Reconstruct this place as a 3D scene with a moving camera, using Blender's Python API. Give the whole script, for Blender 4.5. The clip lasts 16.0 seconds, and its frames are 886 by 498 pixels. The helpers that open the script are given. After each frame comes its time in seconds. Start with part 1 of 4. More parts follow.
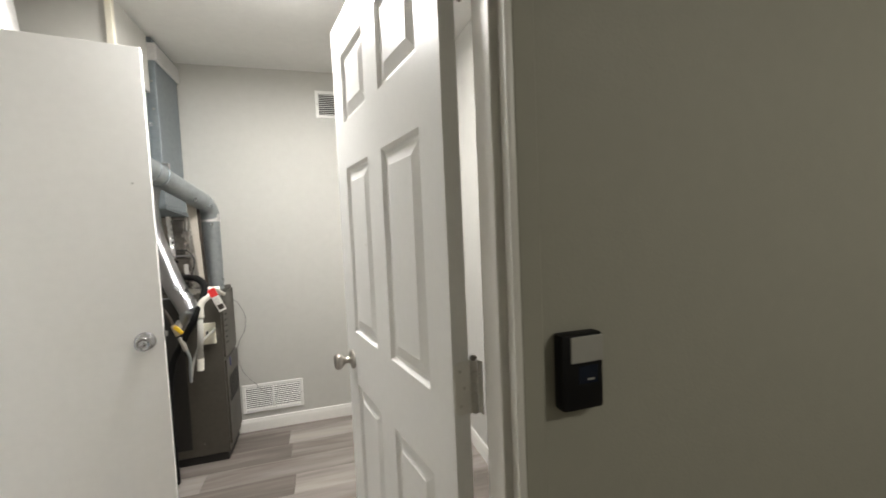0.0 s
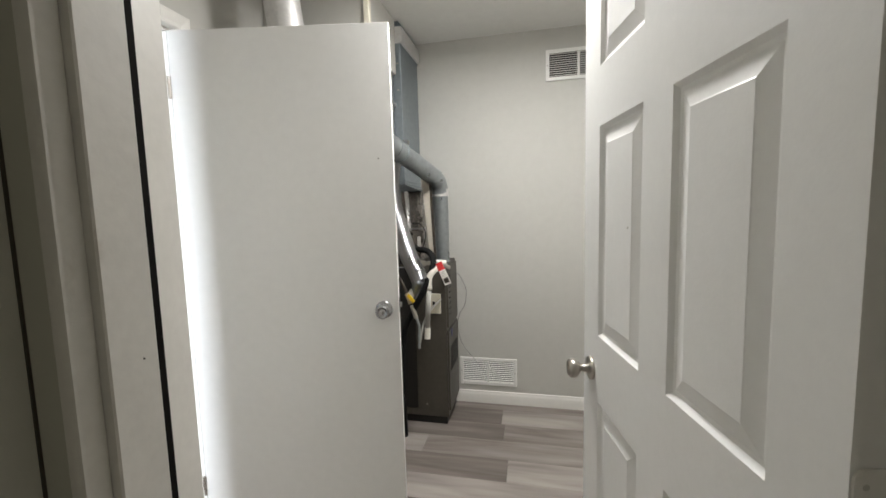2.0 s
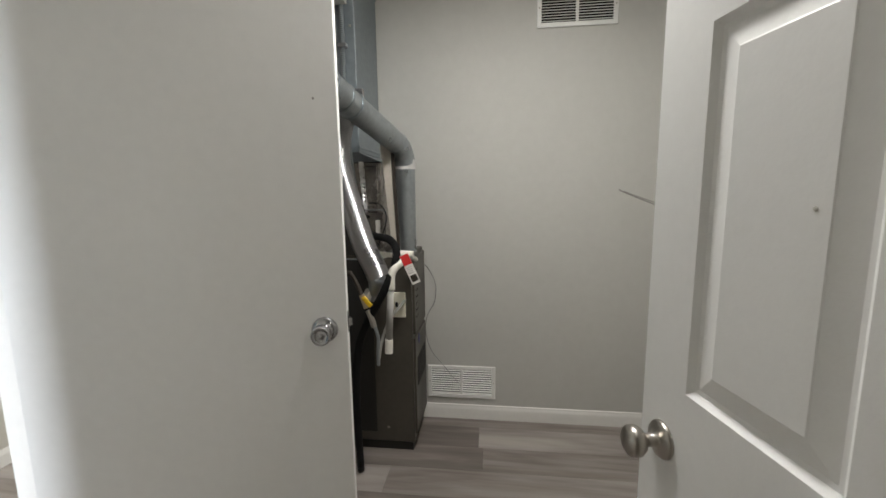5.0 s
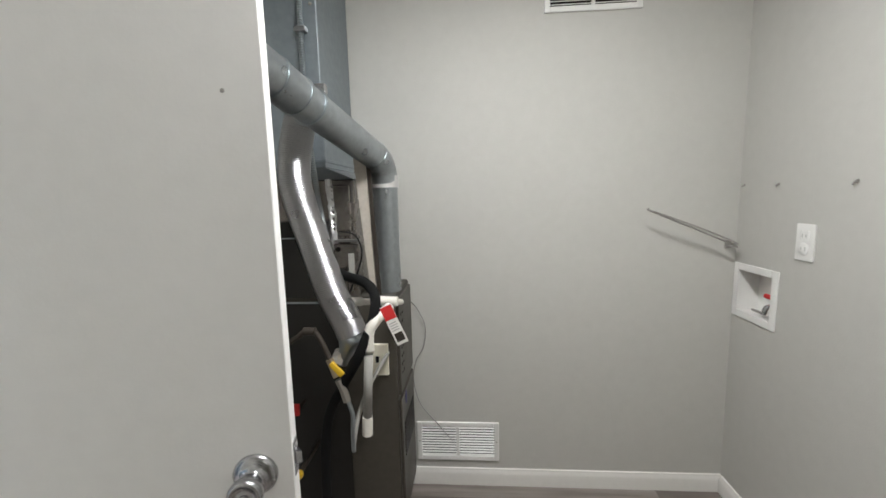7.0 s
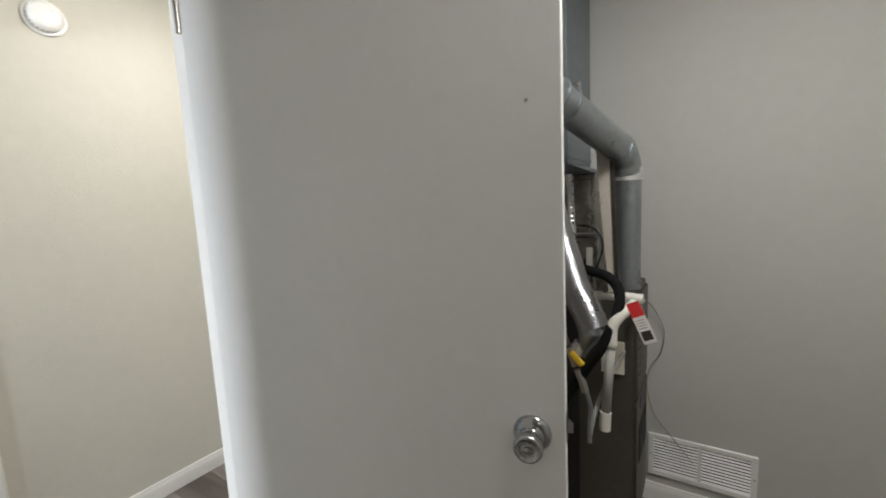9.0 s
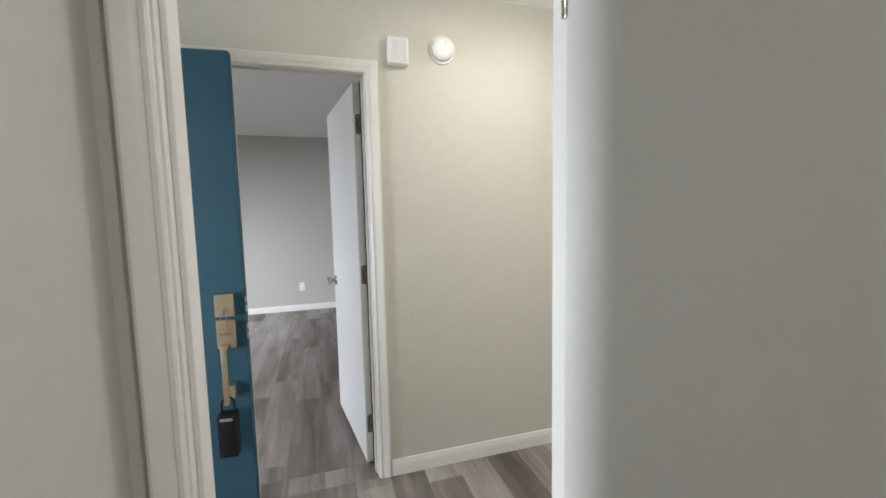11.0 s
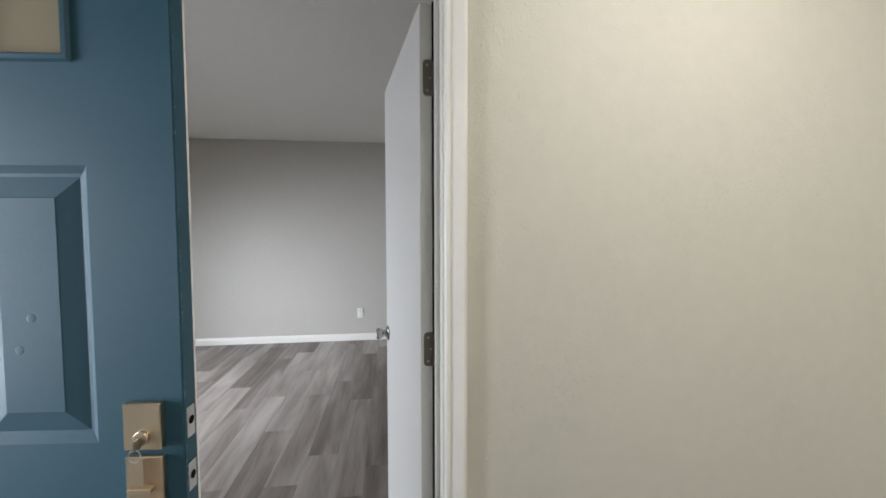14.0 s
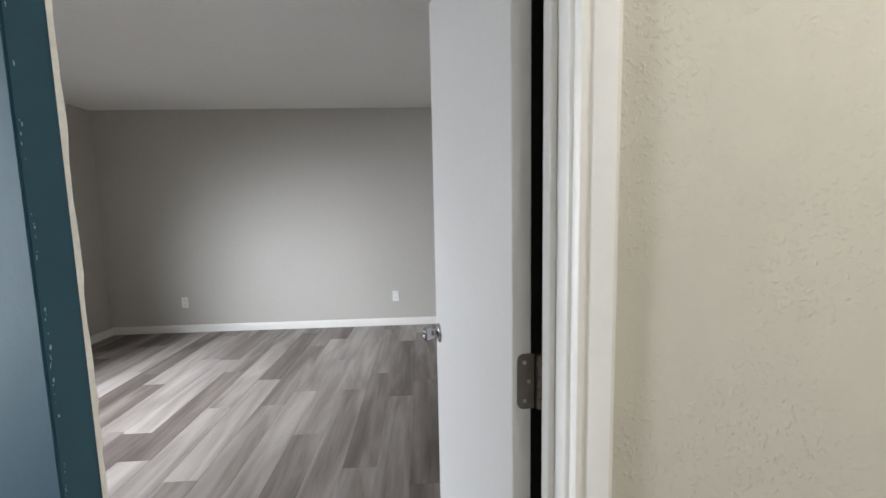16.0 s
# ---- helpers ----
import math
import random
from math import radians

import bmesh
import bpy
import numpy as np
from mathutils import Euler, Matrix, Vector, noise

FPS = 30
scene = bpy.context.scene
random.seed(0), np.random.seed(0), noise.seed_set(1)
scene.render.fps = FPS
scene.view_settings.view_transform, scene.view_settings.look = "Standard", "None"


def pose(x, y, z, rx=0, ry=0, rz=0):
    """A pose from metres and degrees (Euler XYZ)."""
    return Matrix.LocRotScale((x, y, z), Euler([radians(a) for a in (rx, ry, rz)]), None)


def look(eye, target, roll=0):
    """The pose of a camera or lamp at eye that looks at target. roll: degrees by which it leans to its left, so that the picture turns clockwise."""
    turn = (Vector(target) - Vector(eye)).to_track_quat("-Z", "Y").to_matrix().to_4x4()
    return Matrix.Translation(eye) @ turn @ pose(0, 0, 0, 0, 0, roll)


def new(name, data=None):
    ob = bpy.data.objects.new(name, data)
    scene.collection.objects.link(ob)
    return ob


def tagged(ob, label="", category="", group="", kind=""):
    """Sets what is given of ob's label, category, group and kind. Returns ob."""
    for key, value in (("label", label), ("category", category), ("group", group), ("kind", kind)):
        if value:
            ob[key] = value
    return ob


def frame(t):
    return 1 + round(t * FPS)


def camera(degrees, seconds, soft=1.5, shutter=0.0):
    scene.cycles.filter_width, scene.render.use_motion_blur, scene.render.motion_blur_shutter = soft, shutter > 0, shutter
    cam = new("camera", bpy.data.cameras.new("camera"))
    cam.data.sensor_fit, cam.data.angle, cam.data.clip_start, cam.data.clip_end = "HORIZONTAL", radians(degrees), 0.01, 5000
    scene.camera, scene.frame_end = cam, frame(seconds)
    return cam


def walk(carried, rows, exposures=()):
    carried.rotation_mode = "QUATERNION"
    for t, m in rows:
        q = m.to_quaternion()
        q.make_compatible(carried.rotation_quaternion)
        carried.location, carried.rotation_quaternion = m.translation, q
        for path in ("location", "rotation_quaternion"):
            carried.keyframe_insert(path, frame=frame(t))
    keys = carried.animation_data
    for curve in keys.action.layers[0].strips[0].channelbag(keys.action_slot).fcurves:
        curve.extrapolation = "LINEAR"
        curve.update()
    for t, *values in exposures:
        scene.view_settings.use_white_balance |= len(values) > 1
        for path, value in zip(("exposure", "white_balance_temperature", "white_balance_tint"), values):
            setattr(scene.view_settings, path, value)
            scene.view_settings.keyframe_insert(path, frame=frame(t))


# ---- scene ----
# ---- camera and its walk ----
cam = camera(95.3, 16.0, soft=1.6, shutter=0.2)
PATH = [
    (0, (0.175, 0.161, 1.341), (0.743, 2.076, 1.228), -2.5),
    (0.5, (0.086, 0.272, 1.356), (0.334, 2.253, 1.237), -2.2),
    (1, (0.043, 0.337, 1.352), (0.017, 2.332, 1.213), -1.9),
    (1.5, (0.06, 0.378, 1.355), (-0.208, 2.354, 1.195), -1.5),
    (2, (0.094, 0.43, 1.344), (-0.34, 2.373, 1.152), -1.6),
    (2.5, (0.102, 0.476, 1.332), (-0.417, 2.394, 1.106), -1.7),
    (3, (0.076, 0.544, 1.328), (-0.448, 2.458, 1.079), -2.0),
    (3.5, (-0.003, 0.693, 1.324), (-0.442, 2.626, 1.058), -2.0),
    (4, (-0.039, 0.802, 1.326), (-0.406, 2.748, 1.051), -1.9),
    (4.5, (-0.038, 0.83, 1.306), (-0.34, 2.787, 1.024), -1.2),
    (6.8, (-0.118, 1.335, 1.393), (-0.229, 3.315, 1.132), -1.0),
    (7, (-0.127, 1.326, 1.392), (-0.275, 3.304, 1.13), -1.4),
    (7.5, (-0.128, 1.318, 1.389), (-0.41, 3.279, 1.119), -2.1),
    (8, (-0.142, 1.289, 1.387), (-0.641, 3.208, 1.12), -2.6),
    (8.5, (-0.174, 1.265, 1.387), (-0.928, 3.099, 1.129), -2.6),
    (9, (-0.223, 1.236, 1.389), (-1.304, 2.901, 1.148), -2.8),
    (9.5, (-0.262, 1.2, 1.385), (-1.641, 2.631, 1.161), -2.9),
    (10, (-0.306, 1.157, 1.367), (-1.926, 2.313, 1.168), -2.4),
    (12.3, (-0.757, 1.282, 1.392), (-2.744, 1.441, 1.228), -0.4),
    (12.5, (-0.835, 1.279, 1.392), (-2.823, 1.44, 1.241), -0.2),
    (13, (-1.048, 1.249, 1.41), (-3.035, 1.433, 1.276), 0.0),
    (13.5, (-1.229, 1.275, 1.383), (-3.214, 1.491, 1.264), 0.2),
    (14, (-1.416, 1.313, 1.408), (-3.398, 1.566, 1.304), -0.1),
    (14.5, (-1.557, 1.317, 1.4), (-3.532, 1.603, 1.271), 0.0),
    (15, (-1.703, 1.273, 1.397), (-3.675, 1.569, 1.245), -0.4),
    (15.5, (-1.794, 1.254, 1.39), (-3.769, 1.51, 1.204), -0.6),
    (16, (-1.905, 1.245, 1.362), (-3.891, 1.345, 1.154), -1.2),
]
EXPOSURES = [(0, 0.5, 6450, 10), (0.5, 0.42, 6450, 10), (1.5, 0.28, 6400, 10), (2.5, -0.05, 6350, 10), (3.5, -0.36, 6450, 10), (4.5, -0.42, 6450, 10), (7, 0.1, 6150, 10), (8.0, 0.10, 6150, 10), (8.5, -0.28, 6420, 10), (9.5, -0.78, 6300, 10), (10.2, -0.76, 6400, 10), (12.3, -0.78, 6400, 10), (14, -0.88, 6450, 10), (16, -0.80, 6500, 10)]
walk(cam, [(t, look(eye, target, roll)) for t, eye, target, roll in PATH], EXPOSURES)

# ---- world and lights ----
world = bpy.data.worlds.new("sky")
scene.world = world
world.use_nodes = True
wn = world.node_tree
sky = wn.nodes.new("ShaderNodeTexSky")
sky.sky_type = "NISHITA"
sky.sun_disc = False
sky.sun_elevation, sky.sun_rotation = radians(38), radians(200)
wn.links.new(sky.outputs[0], wn.nodes["Background"].inputs[0])
wn.nodes["Background"].inputs[1].default_value = 0.15

sun = new("sun", bpy.data.lights.new("sun", "SUN"))
sun.data.energy, sun.data.angle, sun.data.color = 0.8, radians(15), (1.0, 0.95, 0.88)
sun.matrix_world = look((0, 0, 10), (-1.5, 9.0, 2.0))


def area_lamp(name, m, sx, sy, power, color, spread=180, shape="RECTANGLE"):
    data = bpy.data.lights.new(name, "AREA")
    data.shape, data.size, data.size_y = shape, sx, sy
    data.energy, data.color, data.spread = power, color, radians(spread)
    ob = new(name, data)
    ob.matrix_world = m
    return ob


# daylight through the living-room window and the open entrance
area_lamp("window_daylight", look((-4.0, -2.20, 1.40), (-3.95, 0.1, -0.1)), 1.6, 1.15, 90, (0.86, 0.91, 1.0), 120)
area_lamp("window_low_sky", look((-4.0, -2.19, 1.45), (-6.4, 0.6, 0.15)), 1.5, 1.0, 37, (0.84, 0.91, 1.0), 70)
area_lamp("entrance_daylight", look((-1.74, -1.60, 1.20), (-1.90, 2.0, 0.85)), 0.7, 1.6, 95, (0.87, 0.925, 1.0), 110)


# the ceiling lamps of laundry, entry and hall
def dome_lamp(name, p, power, color):
    """The round glow of a domed ceiling light, sending light to the sides and the ceiling too."""
    data = bpy.data.lights.new(name, "POINT")
    data.energy, data.color, data.shadow_soft_size = power, color, 0.07
    ob = new(name, data)
    ob.location = p
    return ob


for name, x, y, z, down, side, color in (("laundry_lamp", 0.04, 1.95, 2.372, 29, 4, (1.0, 0.975, 0.935)),
                                         ("entry_lamp", -1.74, 2.10, 2.384, 13, 7, (1.0, 0.955, 0.885)),
                                         ("hall_lamp", 1.55, -0.75, 2.372, 9, 2, (1.0, 0.965, 0.85))):
    area_lamp(name, look((x, y, z), (x, y, 0)), 0.28, 0.28, down, color, 180, "DISK")
    dome_lamp(name + "_rim", (x, y, z - 0.05), side, color)


# ---- materials ----
def material(name, color, rough=0.6, metal=0.0, vary=0.06, scale=6.0, bump=0.0, bump_scale=200.0, fine=60.0, spec=0.5, coat=0.0, per_object=0.0):
    """Paint, metal or plastic: base colour varied at two scales, roughness varied, fine relief."""
    m = bpy.data.materials.new(name)
    m.use_nodes = True
    nt = m.node_tree
    b = nt.nodes["Principled BSDF"]
    b.inputs["Roughness"].default_value, b.inputs["Metallic"].default_value = rough, metal
    b.inputs["Specular IOR Level"].default_value = spec
    b.inputs["Coat Weight"].default_value = coat
    tc = nt.nodes.new("ShaderNodeTexCoord")
    n1, n2 = nt.nodes.new("ShaderNodeTexNoise"), nt.nodes.new("ShaderNodeTexNoise")
    for n, s in ((n1, scale), (n2, fine)):
        n.inputs["Scale"].default_value, n.inputs["Detail"].default_value = s, 4
        nt.links.new(tc.outputs["Object"], n.inputs["Vector"])
    add = nt.nodes.new("ShaderNodeMath")
    add.operation = "ADD"
    nt.links.new(n1.outputs[0], add.inputs[0]), nt.links.new(n2.outputs[0], add.inputs[1])
    mr = nt.nodes.new("ShaderNodeMapRange")
    mr.inputs["From Min"].default_value, mr.inputs["From Max"].default_value = 0.6, 1.4
    mr.inputs["To Min"].default_value, mr.inputs["To Max"].default_value = 1 - vary, 1 + vary
    nt.links.new(add.outputs[0], mr.inputs[0])
    mix = nt.nodes.new("ShaderNodeVectorMath")
    mix.operation = "SCALE"
    mix.inputs[0].default_value = color
    nt.links.new(mr.outputs[0], mix.inputs["Scale"])
    nt.links.new(mix.outputs[0], b.inputs["Base Color"])
    rr = nt.nodes.new("ShaderNodeMapRange")
    rr.inputs["From Min"].default_value, rr.inputs["From Max"].default_value = 0.3, 0.7
    rr.inputs["To Min"].default_value, rr.inputs["To Max"].default_value = max(0.03, rough * 0.85), min(1, rough * 1.15)
    nt.links.new(n1.outputs[0], rr.inputs[0]), nt.links.new(rr.outputs[0], b.inputs["Roughness"])
    if bump:
        n3 = nt.nodes.new("ShaderNodeTexNoise")
        n3.inputs["Scale"].default_value, n3.inputs["Detail"].default_value = bump_scale, 3
        nt.links.new(tc.outputs["Object"], n3.inputs["Vector"])
        bp = nt.nodes.new("ShaderNodeBump")
        bp.inputs["Strength"].default_value, bp.inputs["Distance"].default_value = bump, 0.004
        nt.links.new(n3.outputs[0], bp.inputs["Height"]), nt.links.new(bp.outputs[0], b.inputs["Normal"])
    return m


def wall_paint(name, color, bump, patchy, rough=0.62):
    """Rolled wall paint: stipple everywhere, and rough trowel patches where patchy is set."""
    m = material(name, color, rough, vary=0.035, scale=1.3, fine=26, bump=bump, bump_scale=150, spec=0.35)
    if patchy:
        nt = m.node_tree
        tc = next(n for n in nt.nodes if n.type == "TEX_COORD")
        bp = next(n for n in nt.nodes if n.type == "BUMP")
        big, lump, ramp, mul = [nt.nodes.new(k) for k in ("ShaderNodeTexNoise", "ShaderNodeTexNoise", "ShaderNodeMapRange", "ShaderNodeMath")]
        big.inputs["Scale"].default_value, lump.inputs["Scale"].default_value = 2.1, 110
        lump.inputs["Detail"].default_value, lump.inputs["Distortion"].default_value = 2, 0.25
        ramp.inputs["From Min"].default_value, ramp.inputs["From Max"].default_value = 0.40, 0.60
        mul.operation = "MULTIPLY"
        for n in (big, lump):
            nt.links.new(tc.outputs["Object"], n.inputs["Vector"])
        edge = nt.nodes.new("ShaderNodeMapRange")
        edge.inputs["From Min"].default_value, edge.inputs["From Max"].default_value = 0.54, 0.72
        nt.links.new(lump.outputs[0], edge.inputs[0])
        # the rough patch lies beside the living-room doorway
        dist, fall, both = [nt.nodes.new(k) for k in ("ShaderNodeVectorMath", "ShaderNodeMapRange", "ShaderNodeMath")]
        dist.operation, both.operation = "DISTANCE", "ADD"
        dist.inputs[1].default_value = (-2.44, 1.68, 1.52)
        fall.inputs["From Min"].default_value, fall.inputs["From Max"].default_value = 0.25, 0.95
        fall.inputs["To Min"].default_value, fall.inputs["To Max"].default_value = 0.14, -0.14
        nt.links.new(tc.outputs["Object"], dist.inputs[0]), nt.links.new(dist.outputs["Value"], fall.inputs[0])
        nt.links.new(big.outputs[0], both.inputs[0]), nt.links.new(fall.outputs[0], both.inputs[1])
        nt.links.new(both.outputs[0], ramp.inputs[0])
        nt.links.new(ramp.outputs[0], mul.inputs[0]), nt.links.new(edge.outputs[0], mul.inputs[1])
        b2 = nt.nodes.new("ShaderNodeBump")
        b2.inputs["Strength"].default_value, b2.inputs["Distance"].default_value = patchy, 0.006
        nt.links.new(mul.outputs[0], b2.inputs["Height"]), nt.links.new(bp.outputs[0], b2.inputs["Normal"])
        nt.links.new(b2.outputs[0], nt.nodes["Principled BSDF"].inputs["Normal"])
    return m


def stained(m, color, scale, lo, hi, stretch=(1.0, 1.0, 0.35)):
    """Worn spots and runs of dirt over a paint."""
    nt = m.node_tree
    base = nt.nodes["Principled BSDF"].inputs["Base Color"]
    source = base.links[0].from_socket
    tc = next(n for n in nt.nodes if n.type == "TEX_COORD")
    mp, n, mr, mix = [nt.nodes.new(k) for k in ("ShaderNodeMapping", "ShaderNodeTexNoise", "ShaderNodeMapRange", "ShaderNodeMixRGB")]
    mp.inputs["Scale"].default_value = stretch
    n.inputs["Scale"].default_value, n.inputs["Detail"].default_value, n.inputs["Roughness"].default_value = scale, 7, 0.62
    mr.inputs["From Min"].default_value, mr.inputs["From Max"].default_value, mr.inputs["To Max"].default_value = lo, hi, 0.75
    nt.links.new(tc.outputs["Object"], mp.inputs["Vector"]), nt.links.new(mp.outputs[0], n.inputs["Vector"])
    nt.links.new(n.outputs[0], mr.inputs[0]), nt.links.new(mr.outputs[0], mix.inputs["Fac"])
    nt.links.new(source, mix.inputs["Color1"]), nt.links.new(mix.outputs[0], base)
    mix.inputs["Color2"].default_value = (*color, 1)
    return m


def plank_material():
    """Grey-brown vinyl plank: each plank its own tone, streaks along the length."""
    m = bpy.data.materials.new("vinyl_plank")
    m.use_nodes = True
    nt = m.node_tree
    b = nt.nodes["Principled BSDF"]
    info, tc = nt.nodes.new("ShaderNodeObjectInfo"), nt.nodes.new("ShaderNodeTexCoord")
    off = nt.nodes.new("ShaderNodeVectorMath")
    off.operation = "MULTIPLY_ADD"
    off.inputs[1].default_value = (0.9, 8, 1)
    sc = nt.nodes.new("ShaderNodeVectorMath")
    sc.operation = "SCALE"
    sc.inputs[0].default_value = (37, 53, 11)
    nt.links.new(info.outputs["Random"], sc.inputs["Scale"])
    nt.links.new(tc.outputs["Object"], off.inputs[0]), nt.links.new(sc.outputs[0], off.inputs[2])
    streak, grain, blot = [nt.nodes.new("ShaderNodeTexNoise") for _ in range(3)]
    streak.inputs["Scale"].default_value, grain.inputs["Scale"].default_value, blot.inputs["Scale"].default_value = 1.1, 6, 0.7
    streak.inputs["Detail"].default_value, grain.inputs["Detail"].default_value = 5, 6
    streak.inputs["Distortion"].default_value = 0.6
    for n in (streak, grain, blot):
        nt.links.new(off.outputs[0], n.inputs["Vector"])
    ramp = nt.nodes.new("ShaderNodeValToRGB")
    e = ramp.color_ramp.elements
    e[0].position, e[0].color = 0.30, (0.088, 0.071, 0.061, 1)
    e[1].position, e[1].color = 0.80, (0.42, 0.38, 0.35, 1)
    mid = e.new(0.5)
    mid.color = (0.190, 0.163, 0.145, 1)
    mix = nt.nodes.new("ShaderNodeMath")
    mix.operation = "MULTIPLY_ADD"
    mix.inputs[1].default_value = 0.32
    nt.links.new(info.outputs["Random"], mix.inputs[0])
    s2 = nt.nodes.new("ShaderNodeMath")
    s2.operation = "MULTIPLY_ADD"
    s2.inputs[1].default_value, s2.inputs[2].default_value = 0.72, -0.02
    nt.links.new(streak.outputs[0], s2.inputs[0]), nt.links.new(s2.outputs[0], mix.inputs[2])
    g2 = nt.nodes.new("ShaderNodeMath")
    g2.operation = "MULTIPLY_ADD"
    g2.inputs[1].default_value = 0.15
    nt.links.new(grain.outputs[0], g2.inputs[0]), nt.links.new(mix.outputs[0], g2.inputs[2])
    nt.links.new(g2.outputs[0], ramp.inputs[0]), nt.links.new(ramp.outputs[0], b.inputs["Base Color"])
    b.inputs["Roughness"].default_value = 0.52
    b.inputs["Specular IOR Level"].default_value = 0.4
    bp = nt.nodes.new("ShaderNodeBump")
    bp.inputs["Strength"].default_value, bp.inputs["Distance"].default_value = 0.12, 0.001
    nt.links.new(grain.outputs[0], bp.inputs["Height"]), nt.links.new(bp.outputs[0], b.inputs["Normal"])
    return m


def glass_material(name, color, rough):
    m = bpy.data.materials.new(name)
    m.use_nodes = True
    b = m.node_tree.nodes["Principled BSDF"]
    b.inputs["Base Color"].default_value = (*color, 1)
    b.inputs["Transmission Weight"].default_value, b.inputs["Roughness"].default_value, b.inputs["IOR"].default_value = 1.0, rough, 1.45
    return m


LAUNDRY = wall_paint("greige_wall_paint", (0.52, 0.51, 0.475), 0.10, 0)
ENTRY = wall_paint("beige_wall_paint", (0.62, 0.595, 0.52), 0.12, 0.30)
LIVING = wall_paint("grey_wall_paint", (0.49, 0.466, 0.428), 0.10, 0)
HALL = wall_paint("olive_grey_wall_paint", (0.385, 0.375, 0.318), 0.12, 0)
CEIL = wall_paint("ceiling_paint", (0.80, 0.79, 0.76), 0.35, 0, 0.9)
TRIM = material("white_trim_paint", (0.78, 0.76, 0.72), 0.38, vary=0.03, scale=5, fine=40, bump=0.05, bump_scale=90)
DOOR = material("white_door_paint", (0.83, 0.825, 0.805), 0.42, vary=0.025, scale=2.5, fine=50, bump=0.05, bump_scale=160)
SLAB = material("eggshell_door_paint", (0.81, 0.80, 0.775), 0.5, vary=0.03, scale=1.6, fine=30, bump=0.05, bump_scale=140)
TEAL = material("teal_door_paint", (0.018, 0.064, 0.094), 0.56, vary=0.08, scale=3, fine=45, bump=0.06, bump_scale=120, spec=0.35)
STOPM = stained(material("weathered_jamb_paint", (0.57, 0.55, 0.505), 0.5, vary=0.06, scale=11, fine=75, bump=0.10, bump_scale=60), (0.30, 0.26, 0.20), 16, 0.62, 0.78)
GALV = material("galvanised_steel", (0.37, 0.40, 0.415), 0.31, 0.88, vary=0.16, scale=9, fine=45)
GALVD = material("dull_galvanised_sheet", (0.265, 0.30, 0.32), 0.46, 0.72, vary=0.14, scale=4, fine=40)
FLEXM = material("bright_aluminium_flex", (0.43, 0.43, 0.44), 0.30, 1.0, bump=0.12, bump_scale=180, vary=0.04, scale=8, fine=80)
FOIL = material("crumpled_foil", (0.74, 0.73, 0.72), 0.38, 0.7, bump=0.35, bump_scale=45, vary=0.12, scale=14, fine=60)
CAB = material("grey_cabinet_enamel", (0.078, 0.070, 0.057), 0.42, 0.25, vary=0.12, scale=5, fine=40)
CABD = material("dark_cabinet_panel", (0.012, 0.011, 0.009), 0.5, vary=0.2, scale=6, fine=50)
BLACK = material("black_plastic", (0.006, 0.006, 0.007), 0.5, spec=0.25, vary=0.1)
RUBBER = material("black_foam_insulation", (0.007, 0.007, 0.007), 0.8, spec=0.2, vary=0.2, bump=0.2, bump_scale=120)
PVC = material("white_pvc", (0.74, 0.71, 0.64), 0.4, vary=0.05)
PLASTIC = material("white_plastic", (0.80, 0.79, 0.76), 0.35, vary=0.02)
CREAM = material("cream_plastic", (0.74, 0.70, 0.58), 0.4, vary=0.03)
CHROME = material("chrome", (0.42, 0.42, 0.43), 0.24, 1.0, vary=0.04)
NICKEL = material("satin_nickel", (0.47, 0.44, 0.40), 0.30, 1.0, vary=0.05)
BRASS = material("champagne_bronze", (0.60, 0.49, 0.36), 0.30, 1.0, vary=0.06)
HINGE = material("dark_nickel_hinge", (0.20, 0.175, 0.15), 0.42, 0.85, vary=0.12, scale=30)
IRON = material("black_iron_pipe", (0.055, 0.045, 0.036), 0.6, 0.5, vary=0.25, scale=25)
YELLOW = material("yellow_handle", (0.72, 0.46, 0.02), 0.45, vary=0.06)
RED = material("red_print", (0.62, 0.03, 0.03), 0.5, vary=0.05)
PAPER = material("tag_paper", (0.74, 0.72, 0.68), 0.6, vary=0.05)
COILM = material("bare_sheet_metal", (0.30, 0.275, 0.25), 0.26, 0.95, vary=0.25, scale=12)
WIREM = material("grey_wire", (0.20, 0.19, 0.18), 0.5, vary=0.1)
RAW = material("raw_batten", (0.47, 0.43, 0.37), 0.7, vary=0.12, scale=20, fine=90)
ZINC = material("zinc_wire", (0.38, 0.36, 0.34), 0.4, 0.7, vary=0.1)
GREYP = material("grey_plastic_panel", (0.40, 0.39, 0.36), 0.45, vary=0.05)
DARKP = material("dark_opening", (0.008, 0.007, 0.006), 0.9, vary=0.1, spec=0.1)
WORN = material("bare_wood_edge", (0.70, 0.68, 0.63), 0.7, vary=0.12, scale=40, fine=150, bump=0.4, bump_scale=120)
CHIP = material("chipped_paint", (0.22, 0.33, 0.40), 0.5, vary=0.2, scale=60)
CONCRETE = material("concrete", (0.30, 0.29, 0.27), 0.85, vary=0.15, scale=1.0, fine=30, bump=0.2, bump_scale=60)
GRASSM = material("lawn", (0.06, 0.10, 0.035), 0.9, vary=0.3, scale=0.6, fine=20)
SIDING = material("grey_siding", (0.42, 0.42, 0.41), 0.6, vary=0.05)
PLANK = plank_material()
FLOORB = material("plank_joint", (0.05, 0.045, 0.04), 0.8, vary=0.1)
GLASS = glass_material("clear_glass", (0.95, 0.97, 0.96), 0.02)
FROST = glass_material("amber_obscure_glass", (0.42, 0.36, 0.26), 0.22)
